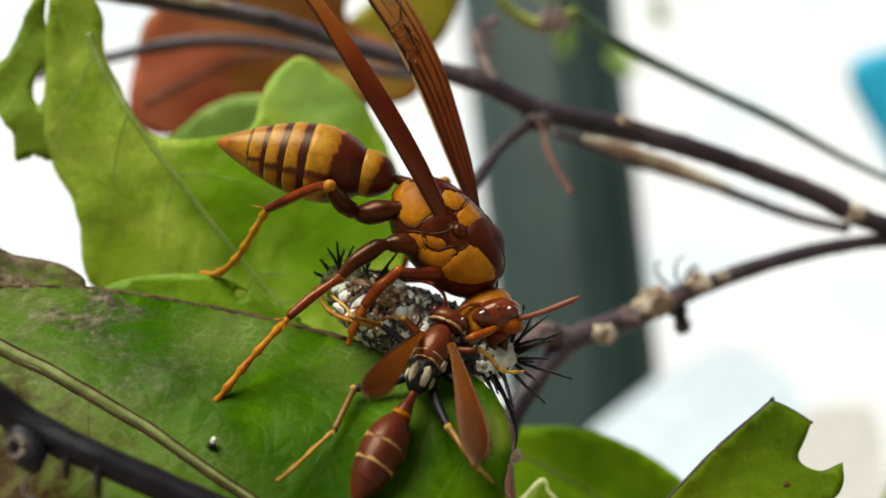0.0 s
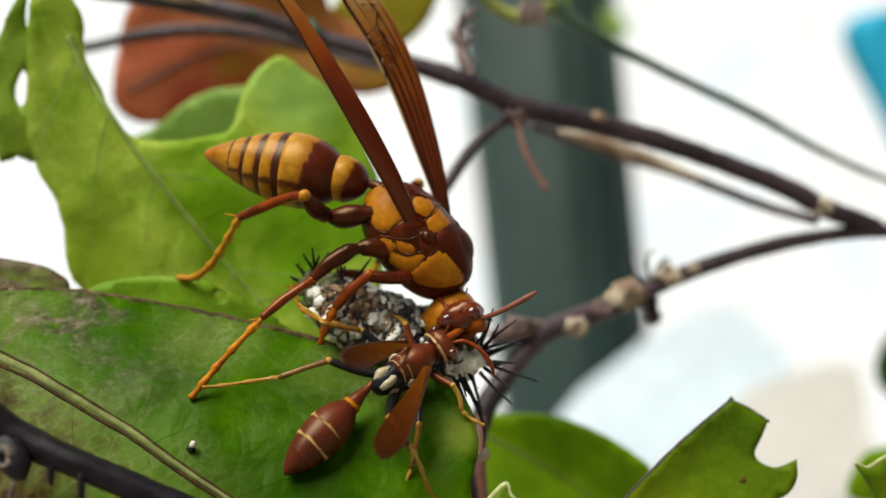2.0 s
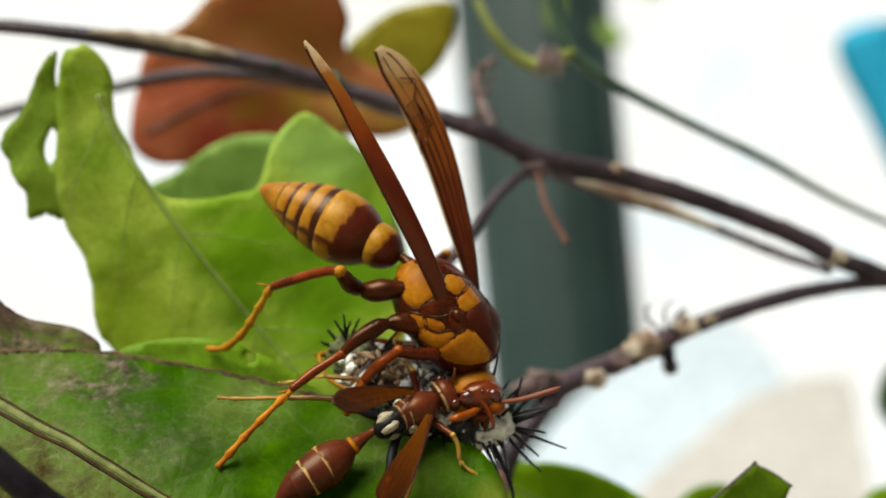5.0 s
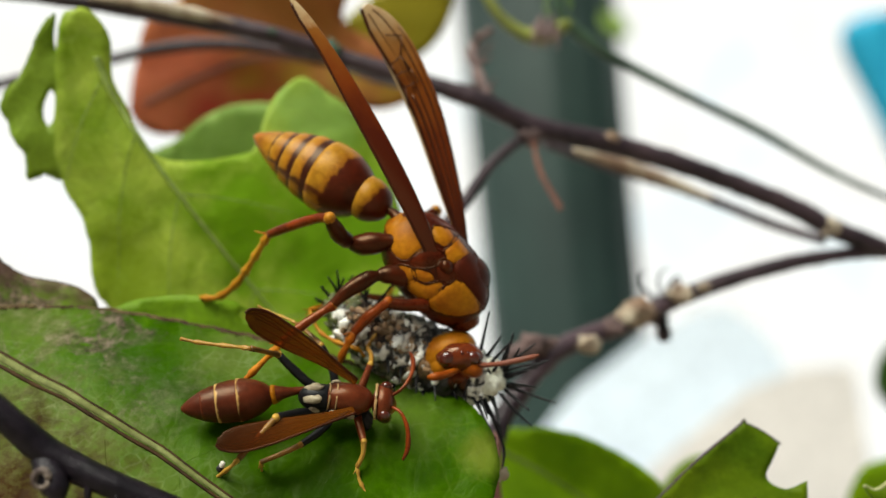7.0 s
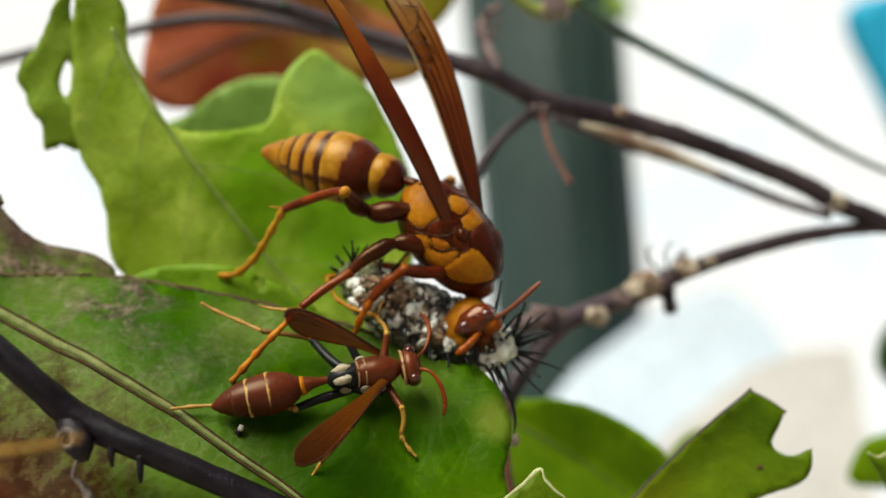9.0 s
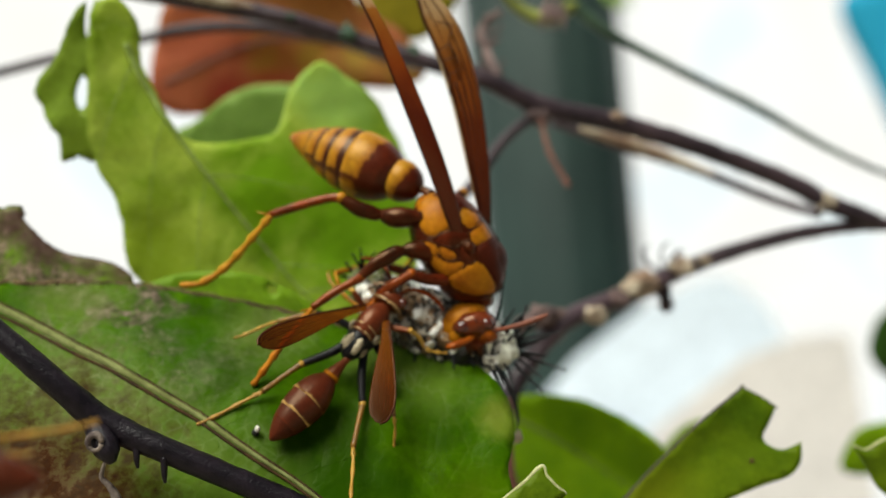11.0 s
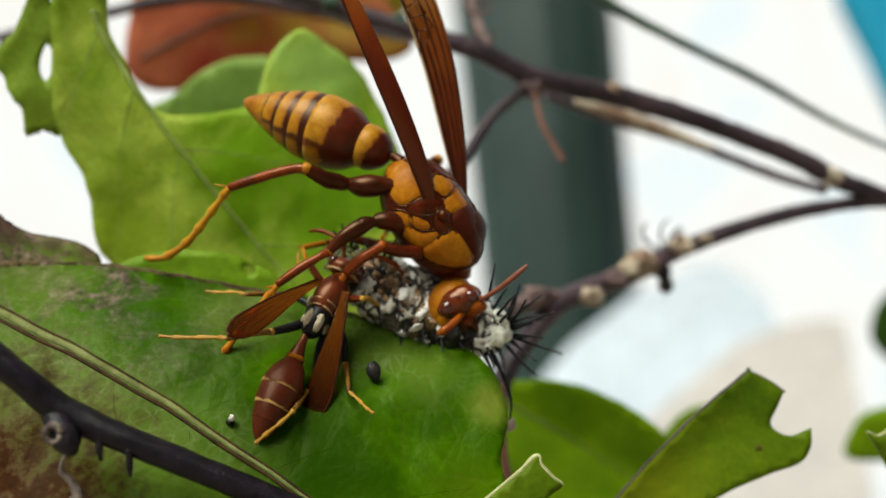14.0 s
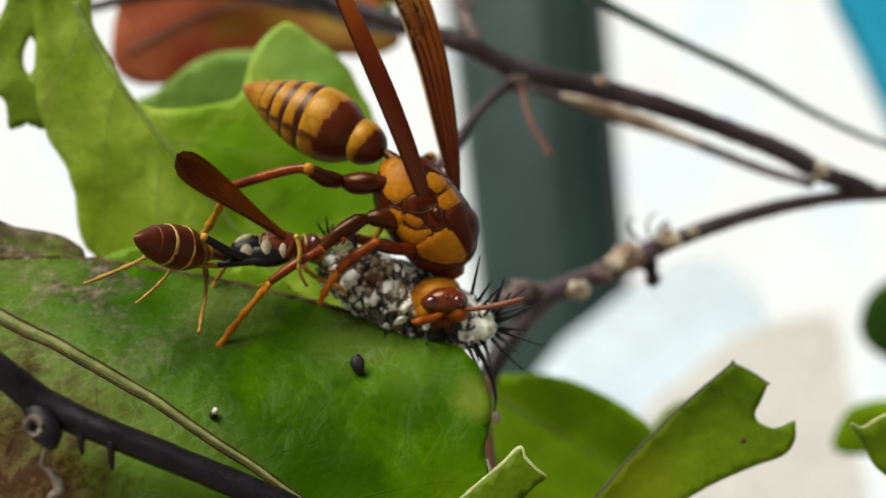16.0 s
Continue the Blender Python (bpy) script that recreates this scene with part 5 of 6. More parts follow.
    # wings
    near = [(0.1, -2.3, 0.39), (-1.32, -2.6, 3.4), (-3.47, -2.7, 7.25), (-5.82, -2.4, 11.08), (-7.66, -2.0, 13.85), (-9.22, -1.6, 15.91), (-10.11, -1.4, 17.07)]
    half = (0.28, 0.56, 0.64, 0.57, 0.45, 0.34, 0.1)
    wing(ob, [(*p, h) for p, h in zip(near, half)], wing_amber, flat=0.3, veins=((0.92, 0.1, 0, 0.95), (0.3, 0.04, 0.05, 0.5)))
    far = [(1.98, 0.8, 0.7), (1.77, 1.2, 2.09), (0.9, 1.8, 5.17), (-0.56, 2.2, 9.48), (-1.85, 2.3, 12.32), (-3.27, 2.3, 14.77), (-4.61, 2.2, 16.48), (-5.67, 2.1, 17.47)]
    half = (0.26, 0.36, 0.67, 0.92, 1.05, 1.1, 0.9, 0.3)
    lacy = wing(ob, [(*p, h) for p, h in zip(far, half)], wing_clear, flat=0.14, veins=((0.92, 0.13, 0, 1), (0.5, 0.1, 0, 0.55), (0.05, 0.07, 0, 0.7), (-0.4, 0.07, 0.05, 0.95), (-0.8, 0.05, 0.1, 0.8), (0.3, 0.06, 0.55, 0.95)))
    bm = bmesh.new()
    strip = smooth_line([(*p, h) for p, h in zip(far, half)][1:7], 6)
    tube(bm, [(x - h * 1.02, y - 0.02, z, 0.05 + 0.22 * math.sin(math.pi * min(1, i / (len(strip) - 1)))) for i, (x, y, z, h) in enumerate(strip)], 8, 1, 0.0, 0.12, (0, 1, 0))
    part("wing_hem", bm, wing_pale, lacy, "pale clear hind edge of the wing")
    bm = bmesh.new()
    for a, b in (((-3.0, 14.2), (-2.3, 13.4)), ((-2.3, 13.4), (-3.3, 12.9)), ((-3.3, 12.9), (-2.6, 12.1)), ((-4.1, 15.6), (-3.0, 15.6)), ((-2.6, 12.1), (-1.7, 12.6)), ((-3.0, 14.2), (-3.6, 13.6)), ((-3.6, 13.6), (-3.3, 12.9)), ((-3.0, 14.2), (-3.0, 15.6)), ((-2.6, 12.1), (-2.3, 10.6)), ((-2.3, 13.4), (-1.7, 12.6))):
        tube(bm, [(a[0], 2.0, a[1], 0.05), (b[0], 2.0, b[1], 0.05)], 5, 1)
    part("cross_veins", bm, vein_dark, lacy)
    # legs
    dark = (cuticle_dark, cuticle_face, tarsus_yellow)
    bm = bmesh.new()
    tube(bm, [(-2.4, -1.2, 1.7, 0.75), (-3.1, -1.4, 1.75, 0.5), (-3.6, -1.4, 1.65, 0.64), (-4.4, -1.4, 1.5, 0.74), (-5.1, -1.2, 1.45, 0.64), (-5.6, -1.0, 1.5, 0.42), (-5.85, -1.0, 1.55, 0.3)], 12, 5, 0.1)
    part("hip", bm, cuticle_dark, ob)
    hind = limb(ob, [(-5.6, -1.0, 1.5, 0.38), (-6.2, -0.95, 1.45, 0.52), (-6.9, -0.85, 1.5, 0.56), (-7.7, -0.7, 1.7, 0.5), (-8.55, -0.5, 2.0, 0.38)], [(-8.55, -0.5, 2.0, 0.42), (-9.4, -0.25, 1.85, 0.34), (-11.2, 0.3, 1.1, 0.37), (-13.4, 0.9, 0.0, 0.3)], [(-13.4, 0.9, 0.0, 0.32), (-14.2, 1.2, -1.3, 0.29), (-15.2, 1.6, -2.9, 0.31), (-16.2, 1.9, -4.3, 0.31), (-17.6, 2.1, -5.5, 0.29), (-19.0, 2.3, -5.8, 0.22)], dark)
    middle = limb(ob, [(-1.9, -1.6, -0.6, 0.7), (-2.6, -1.85, -0.4, 0.66), (-3.3, -2.05, -0.4, 0.56), (-3.65, -2.2, -0.45, 0.36), (-4.2, -2.4, -0.6, 0.52), (-4.8, -2.6, -0.95, 0.56), (-5.6, -2.85, -1.5, 0.44), (-6.4, -3.0, -2.3, 0.3)], [(-6.4, -3.0, -2.35, 0.42), (-7.0, -3.1, -2.7, 0.28), (-8.3, -3.3, -3.5, 0.34), (-9.6, -3.6, -4.5, 0.26)], [(-9.6, -3.6, -4.55, 0.26), (-11.0, -3.8, -6.0, 0.25), (-12.2, -4.0, -7.3, 0.26), (-13.2, -4.2, -8.5, 0.27), (-13.9, -4.3, -9.3, 0.2)], (cuticle_dark, cuticle_face, tarsus_orange))
    limb(ob, [(-0.4, -1.9, -2.2, 0.44), (-1.6, -2.4, -2.3, 0.42), (-2.9, -2.6, -2.2, 0.34)], [(-2.9, -2.6, -2.1, 0.42), (-3.5, -2.6, -2.6, 0.34), (-4.2, -2.5, -3.2, 0.4), (-5.0, -2.3, -4.2, 0.34)], [(-5.0, -2.3, -4.2, 0.33), (-5.6, -2.2, -5.4, 0.3), (-6.0, -1.8, -6.6, 0.22)], (cuticle_red, cuticle_face, cuticle_orange))
    limb(ob, [(0.0, 1.6, -2.2, 0.5), (-2.5, 2.6, -2.6, 0.42), (-5.2, 2.6, -2.4, 0.32)], [(-5.2, 2.6, -2.4, 0.28), (-7.0, 1.8, -2.9, 0.22), (-8.3, 0.9, -3.3, 0.2)], [(-8.3, 0.9, -3.3, 0.17), (-7.6, 0.2, -4.5, 0.16), (-6.4, -0.6, -5.1, 0.18), (-4.8, -1.6, -5.4, 0.17), (-4.3, -1.7, -5.9, 0.1)], (cuticle_dark, cuticle_yellow, tarsus_yellow))
    limb(ob, [(-2.2, 1.5, 1.7, 0.6), (-1.4, 3.2, 2.6, 0.5), (-0.1, 4.6, 3.75, 0.4)], [(-0.1, 4.6, 3.75, 0.34), (-1.8, 6.5, 1.2, 0.28), (-3.0, 7.6, -2.0, 0.26)], [(-3.0, 7.6, -2.0, 0.22), (-4.0, 8.2, -4.0, 0.2), (-5.2, 8.4, -6.5, 0.15)], dark)
    limb(ob, [(1.6, 0.9, -2.8, 0.45), (1.8, 1.1, -3.4, 0.4), (2.0, 1.1, -4.0, 0.3)], [(2.0, 1.1, -4.0, 0.28), (2.2, 0.9, -4.8, 0.26), (2.4, 0.6, -5.5, 0.24)], [(2.4, 0.6, -5.5, 0.22), (2.6, 0.4, -6.2, 0.2), (2.8, 0.2, -6.9, 0.12)], (cuticle_red, cuticle_face, cuticle_orange))
    return ob, belly, head, hind, middle


def small_wasp(label, group="small wasps"):
    """A slender rust-red wasp: ahead is +x, its back +z."""
    ob = thing("small_wasp", placed(-9.98, 56.5, -5.1), label, "wasp", group)
    chest = part("thorax", ball(bmesh.new(), (0.35, 0, 0), (1.7, 1.02, 1.1), None, 24, 14), rust, ob, "rust thorax with cream stripes")
    for x, r, tilt in ((1.5, 0.76, 0.25), (-0.35, 0.97, -0.15), (-0.85, 0.9, -0.2)):
        bm = bmesh.new()
        tube(bm, [(x - tilt * math.cos(a), 0.99 * r * math.sin(a), 1.02 * r * math.cos(a), 0.055 + 0.02 * math.cos(2 * a)) for a in np.linspace(-1.35, 1.35, 13)], 6, 1)
        part("stripe", bm, cuticle_cream, chest, "cream stripe")
    part("tail_plate", ball(bmesh.new(), (-1.3, 0, -0.08), (1.4, 0.86, 0.95), None, 18, 12), cuticle_black, chest, "black rear thorax")
    for side in (-1, 1):
        part("spot", ball(bmesh.new(), (-1.7, 0.36 * side, 0.62), (0.66, 0.27, 0.24), Euler((-0.5 * side, -0.35, 0)).to_matrix(), 12, 8, 0.3), cuticle_grey, chest, "grey-cream spot")
        part("flank", ball(bmesh.new(), (-0.4, 0.98 * side, -0.1), (0.36, 0.2, 0.55), None, 10, 7), cuticle_grey, chest, "grey-cream flank spot")
        part("flank", ball(bmesh.new(), (-1.6, 0.72 * side, -0.2), (0.42, 0.22, 0.5), None, 10, 7), cuticle_grey, chest, "grey-cream flank spot")
        part("chest_side", ball(bmesh.new(), (-0.1, 0.6 * side, -0.5), (1.5, 0.52, 0.75), None, 16, 10, 0.2), cuticle_black, chest, "black chest side")
        part("flank", ball(bmesh.new(), (0.65, 1.0 * side, -0.35), (0.26, 0.16, 0.5), None, 10, 7), cuticle_grey, chest, "grey-cream flank spot")
    belly = part("abdomen", tube(bmesh.new(), [(2.0, 0, 0, 0.22), (1.2, 0, 0.05, 0.26), (0.5, 0, 0.1, 0.42), (0.1, 0, 0.05, 0.55), (-0.2, 0, 0, 0.6)], 12, 4), rust, ob, "rust abdomen with thin yellow bands", local(-4.15, 0, -0.1))
    part("waist_band", tube(bmesh.new(), [(0.15, 0, 0.06, 0.56), (-0.12, 0, 0.02, 0.64)], 14, 1), cuticle_yellow, belly, "yellow waist band")
    deep, warm, line = (0.058, 0.010, 0.004), (0.088, 0.016, 0.006), (0.40, 0.24, 0.08)
    cuts = [0.05, 2.2, 3.5, 4.4, 5.7]
    skins = [banded("small_ring_one", 2.15, [(0.0, warm), (0.90, warm), (0.95, line), (1.0, line)], 1.5), banded("small_ring_two", 1.3, [(0.0, warm), (0.84, deep), (0.91, line), (1.0, line)], 1.5), banded("small_ring_three", 0.9, [(0.0, deep), (0.8, deep), (0.9, warm), (1.0, warm)], 1.2), banded("small_ring_four", 1.3, [(0.0, deep), (1.0, warm)], 0.8)]
    rings_of(belly, [(0.05, 0.45), (0.5, 0.86), (1.1, 1.18), (1.9, 1.38), (2.6, 1.38), (3.5, 1.25), (4.4, 0.98), (5.1, 0.6), (5.5, 0.3), (5.7, 0.06)], cuts, skins, stretch=1.0)
    head = part("head", ball(bmesh.new(), (0, 0, 0), (0.72, 1.22, 0.95), None, 18, 12), rust, ob, "rust head", local(2.6, 0, -0.25))
    for side in (-1, 1):
        part("eye", ball(bmesh.new(), (0.12, 0.92 * side, 0.08), (0.48, 0.4, 0.72), None, 12, 8), eye_dark, head, "dark brown eye")
        bm = bmesh.new()
        tube(bm, [(0.45, 0.35 * side, 0.35, 0.12), (1.1, 0.75 * side, 0.7, 0.11), (1.6, 1.7 * side, 0.6, 0.14), (1.7, 2.8 * side, 0.2, 0.16), (1.45, 3.5 * side, -0.1, 0.08)], 7, 5)
        part("antenna", bm, cuticle_face, head)
    bm = bmesh.new()
    tube(bm, [(-0.45, 1.1 * math.sin(a), 0.9 * math.cos(a), 0.1) for a in np.linspace(-1.5, 1.5, 12)], 6, 1)
    part("collar", bm, cuticle_cream, head, "cream collar")
    part("face", ball(bmesh.new(), (0.45, 0, -0.45), (0.4, 0.6, 0.5), None, 10, 7), cuticle_yellow, head)
    wings, legs = [], []
    for side in (-1, 1):
        line_ = [(0.2, 0, 0, 0.22), (-1.3, 0.08 * side, 0.05, 0.34), (-3.0, 0.1 * side, 0.1, 0.54), (-5.0, 0.05 * side, 0.05, 0.76), (-6.7, 0, 0, 0.84), (-7.7, -0.1 * side, 0, 0.6), (-8.1, -0.25 * side, 0, 0.2)]
        wings.append(wing(ob, line_, wing_tawny, local(0.7, 0.95 * side, 0.75, 0, 10, -28 * side), (0, 0, 1), 0.07, ((0.9 * side, 0.085, 0, 1), (0.55 * side, 0.045, 0.1, 0.85), (0.15 * side, 0.045, 0.05, 0.8), (-0.3 * side, 0.035, 0.1, 0.7), (0.35 * side, 0.035, 0.6, 0.95), (-0.85 * side, 0.035, 0.2, 0.9)), 0.12))
        black = (cuticle_black, shin_brown, tarsus_pale)
        legs.append(limb(ob, [(-1.3, 0.6 * side, -0.8, 0.3), (-2.4, 1.8 * side, -0.4, 0.3), (-3.4, 3.3 * side, 0.3, 0.24)], [(-3.4, 3.3 * side, 0.3, 0.23), (-4.4, 4.4 * side, -0.1, 0.18), (-5.4, 5.5 * side, -0.7, 0.21)], [(-5.4, 5.5 * side, -0.7, 0.17), (-6.2, 6.4 * side, -1.1, 0.15), (-7.6, 7.8 * side, -1.5, 0.15), (-8.5, 8.8 * side, -1.7, 0.12)], black))
        legs.append(limb(ob, [(-0.4, 0.7 * side, -0.9, 0.28), (-0.8, 2.1 * side, -0.4, 0.26), (-1.6, 3.4 * side, 0.1, 0.2)], [(-1.6, 3.4 * side, 0.1, 0.2), (-2.5, 4.3 * side, -0.4, 0.18), (-3.4, 5.1 * side, -0.8, 0.17)], [(-3.4, 5.1 * side, -0.8, 0.13), (-4.2, 5.6 * side, -1.2, 0.12), (-5.4, 6.1 * side, -1.5, 0.12), (-6.2, 6.5 * side, -1.6, 0.09)], black))
        legs.append(limb(ob, [(1.0, 0.6 * side, -0.8, 0.28), (1.3, 1.6 * side, -0.6, 0.25), (1.6, 2.5 * side, -0.3, 0.19)], [(1.6, 2.5 * side, -0.3, 0.19), (1.6, 3.2 * side, -0.7, 0.17), (1.3, 3.9 * side, -1.1, 0.16)], [(1.3, 3.9 * side, -1.1, 0.15), (1.5, 4.6 * side, -1.4, 0.14), (2.0, 5.4 * side, -1.6, 0.13)], (rust, tarsus_pale, tarsus_pale)))
    return ob, belly, wings, legs


eater = large_wasp()
thief = small_wasp("slender rust-red wasp with black thighs stealing scraps")
comer = small_wasp("slender rust-red wasp arriving behind the dark stem")
for w, side in zip(comer[2], (-1, 1)):
    w.matrix_basis = local(0.7, 0.95 * side, 0.75, 0, 4, -12 * side)


# ---- what moves ----
EATER = [
    (0, 0.22, 0.75, 0), (0.5, 0.03, 0.76, 0), (1, 0.14, 0.87, -1), (1.5, 0.13, 0.96, -1.5), (2, 0.14, 0.97, 1), (2.5, 0.38, 0.75, 4), (3, 0.19, 0.76, 5), (3.5, 0.01, 0.43, 7), (6, -0.01, 0.68, 1), (6.5, 0.02, 0.85, 1.5), (7, -0.2, 0.74, 2), (7.5, -0.17, 0.6, 2.5),
    (8, 0.0, 0.23, 4), (8.5, 0.14, 0.4, 3), (9, -0.07, 0.81, 2), (11.5, 0.3, 0.53, 10), (12, 0.41, 0.69, 10), (12.5, 0.23, 0.7, 10), (13, -0.12, 0.69, 10.5), (13.5, -0.16, 0.56, 11), (14, -0.78, 0.96, 8), (14.5, -0.62, 0.95, 6), (15, -0.52, 0.86, 7), (15.5, -0.54, 0.8, 8), (16, -0.18, 0.68, 8),
]
# seconds, lift of the abdomen's tip, turn away
ABDOMEN = [(0, 12.7, 0), (1.5, 10.5, 6), (2, 10, 10), (2.5, 16, 14), (3.5, 18, 20), (6, 24, 20), (7, 25.3, 20), (8, 24.2, 18), (8.5, 14, 22), (9, 8.7, 22), (11.5, 12.5, 24), (12.5, 12.8, 20), (13.5, 11.7, 22), (14.5, 12.8, 14), (15.3, 12.5, 20), (16, 16.5, 20)]
# seconds, x, z, turn
HEAD = [(0, 2.7, -4.8, 6), (1.0, 2.6, -4.8, 8), (2.0, 2.5, -4.8, -2), (3.0, 2.3, -4.8, -4), (3.6, 2.2, -4.75, 4), (6, 2.0, -5.2, 8), (7, 1.5, -5.6, 12), (8, 1.6, -5.6, 2), (9, 1.6, -5.6, -18), (11.5, 1.65, -4.9, 4), (12.5, 1.65, -4.7, 10), (13.5, 1.95, -5.1, 6), (14.0, 2.2, -5.3, -20), (14.5, 2.3, -5.4, -12), (15, 2.1, -5.4, 0), (16, 1.65, -5.4, 6)]
THIEF = [
    (0.0, -0.71, 56.69, -6.27, 35.8, -51.3, 50.6), (0.5, -0.83, 57.33, -5.65, 41.0, -47.9, 44.0), (1.0, -0.88, 56.63, -5.78, 39.1, -49.2, 46.3),
    (1.5, -0.54, 56.76, -6.4, 52.4, -33.9, 26.6), (2.0, -0.32, 56.26, -6.64, 54.5, -29.4, 22.6), (2.5, -1.77, 56.26, -7.07, 57.2, -20.8, 16.2),
    (3.0, -3.41, 54.88, -7.54, 56.4, -23.8, 18.3), (3.5, -2.66, 56.06, -6.25, 51.3, -36.0, 28.6), (6.0, -2.17, 57.29, -5.16, 57.8, -18.4, 14.6),
    (6.5, -2.92, 56.31, -5.08, 58.1, -16.5, 13.4), (6.8, -4.7, 54.66, -7.53, 59.5, -4.1, 5.8), (7.0, -5.9, 55.08, -7.05, 59.6, 3.5, 1.3),
    (7.2, -8.83, 53.08, -8.93, 55.7, 26.1, -13.3), (7.5, -8.87, 51.82, -11.45, 51.5, 35.4, -21.4), (8.0, -7.94, 50.89, -12.13, 46.4, 42.7, -29.5),
    (8.5, -8.19, 51.81, -11.35, 52.3, 33.9, -19.9), (8.8, -6.28, 53.87, -8.31, 59.4, -5.5, 6.6), (9.0, -5.1, 54.69, -7.51, 59.1, -9.6, 9.1),
    (9.2, -5.82, 55.74, -6.13, 53.8, -31.0, 24.0), (11.3, -5.89, 56.96, -4.62, 44.6, -44.6, 38.8), (11.5, -4.52, 57.37, -5.13, 55.1, -27.8, 21.4),
    (12.0, -3.3, 57.12, -5.03, 56.1, -24.7, 19.0), (12.5, -2.75, 56.94, -4.97, 57.3, -20.3, 15.9), (13.0, -7.11, 55.39, -6.39, 48.1, -40.7, 33.6),
    (13.5, -7.7, 56.09, -5.91, 44.6, -44.7, 38.9), (14.0, -7.51, 57.44, -4.31, 37.8, -50.1, 48.0), (14.3, -8.75, 56.84, -4.45, 33.6, -52.5, 53.4),
    (14.5, -10.12, 56.24, -5.21, 11.2, -58.9, 80.4), (14.8, -12.23, 59.0, -2.79, 18.0, -46.5, 69.7), (15.0, -12.31, 59.2, -1.54, 17.9, -32.8, 59.2),
    (15.3, -11.09, 58.4, -1.99, 4.0, -2.0, 14.0), (15.6, -10.87, 58.4, -2.01, -6.0, -0.0, 16.0), (16.0, -10.12, 58.4, -1.35, -10.0, -3.0, 14.0),
]
THIEF_ABDOMEN = [(0.0, -3.0), (0.5, 6.0), (1.0, 1.5), (1.5, 15.0), (2.0, 12.5), (2.5, 14.5), (3.0, 8.0), (3.5, -7.0), (6.0, 17.5), (6.5, 19.5), (6.8, 16.6), (7.0, 13.5), (7.2, 18.8), (7.5, 14.5), (8.0, 11.0), (8.5, 12.5), (8.8, 3.3), (9.0, 3.0), (9.2, -15.5), (11.3, -0.9), (11.5, 22.0), (12.0, 16.5), (12.5, 17.0), (13.0, -3.5), (13.5, 3.5), (14.0, 5.0), (14.3, 13.0), (14.5, -3.5), (14.8, 10.5), (15.0, 25.0), (15.3, 52.0), (15.6, 46.0), (16.0, 44.0)]
# seconds, the way to the tip of the left wing, then of the right
THIEF_WINGS = [
    (0.0, -0.81, 0.04, 0.58, -0.8, -0.54, 0.27), (0.5, -0.78, 0.03, 0.62, -0.77, -0.55, 0.33), (1.0, -0.71, -0.03, 0.71, -0.82, -0.52, 0.23), (1.5, -0.67, -0.02, 0.74, -0.65, -0.62, 0.44),
    (2.0, -0.62, -0.1, 0.78, -0.74, -0.47, 0.49), (2.5, -0.65, 0.14, 0.75, -0.74, -0.38, 0.56), (3.0, -0.69, -0.07, 0.72, -0.76, -0.5, 0.41), (3.5, -0.64, -0.14, 0.76, -0.68, -0.52, 0.52),
    (6.0, -0.73, 0.12, 0.67, -0.79, -0.46, 0.41), (6.5, -0.82, 0.16, 0.55, -0.88, -0.38, 0.28), (7.0, -0.78, 0.26, 0.57, -0.92, -0.37, 0.15), (7.5, -0.45, 0.48, 0.75, -0.59, -0.29, 0.75),
    (8.0, -0.61, 0.53, 0.59, -0.71, -0.15, 0.68), (8.5, -0.7, 0.45, 0.55, -0.62, -0.32, 0.71), (9.0, -0.63, 0.12, 0.76, -0.72, -0.59, 0.37), (11.5, -0.84, 0.4, 0.37, -0.79, -0.5, 0.35),
    (12.0, -0.79, 0.24, 0.57, -0.77, -0.55, 0.31), (12.5, -0.73, 0.19, 0.66, -0.95, -0.25, 0.19), (13.0, -0.77, 0.17, 0.61, -0.99, -0.09, -0.11), (13.5, -0.77, 0.14, 0.62, -0.95, -0.28, 0.12),
    (14.0, -0.82, 0.24, 0.52, -0.95, -0.21, -0.23), (14.5, -0.76, 0.24, 0.61, -0.89, -0.39, -0.24), (15.0, -0.44, 0.73, 0.51, -0.9, -0.3, 0.2), (15.6, -0.69, -0.09, 0.72, -0.66, -0.2, 0.7),
    (16.0, -0.76, -0.16, 0.63, -0.74, -0.24, 0.62),
]
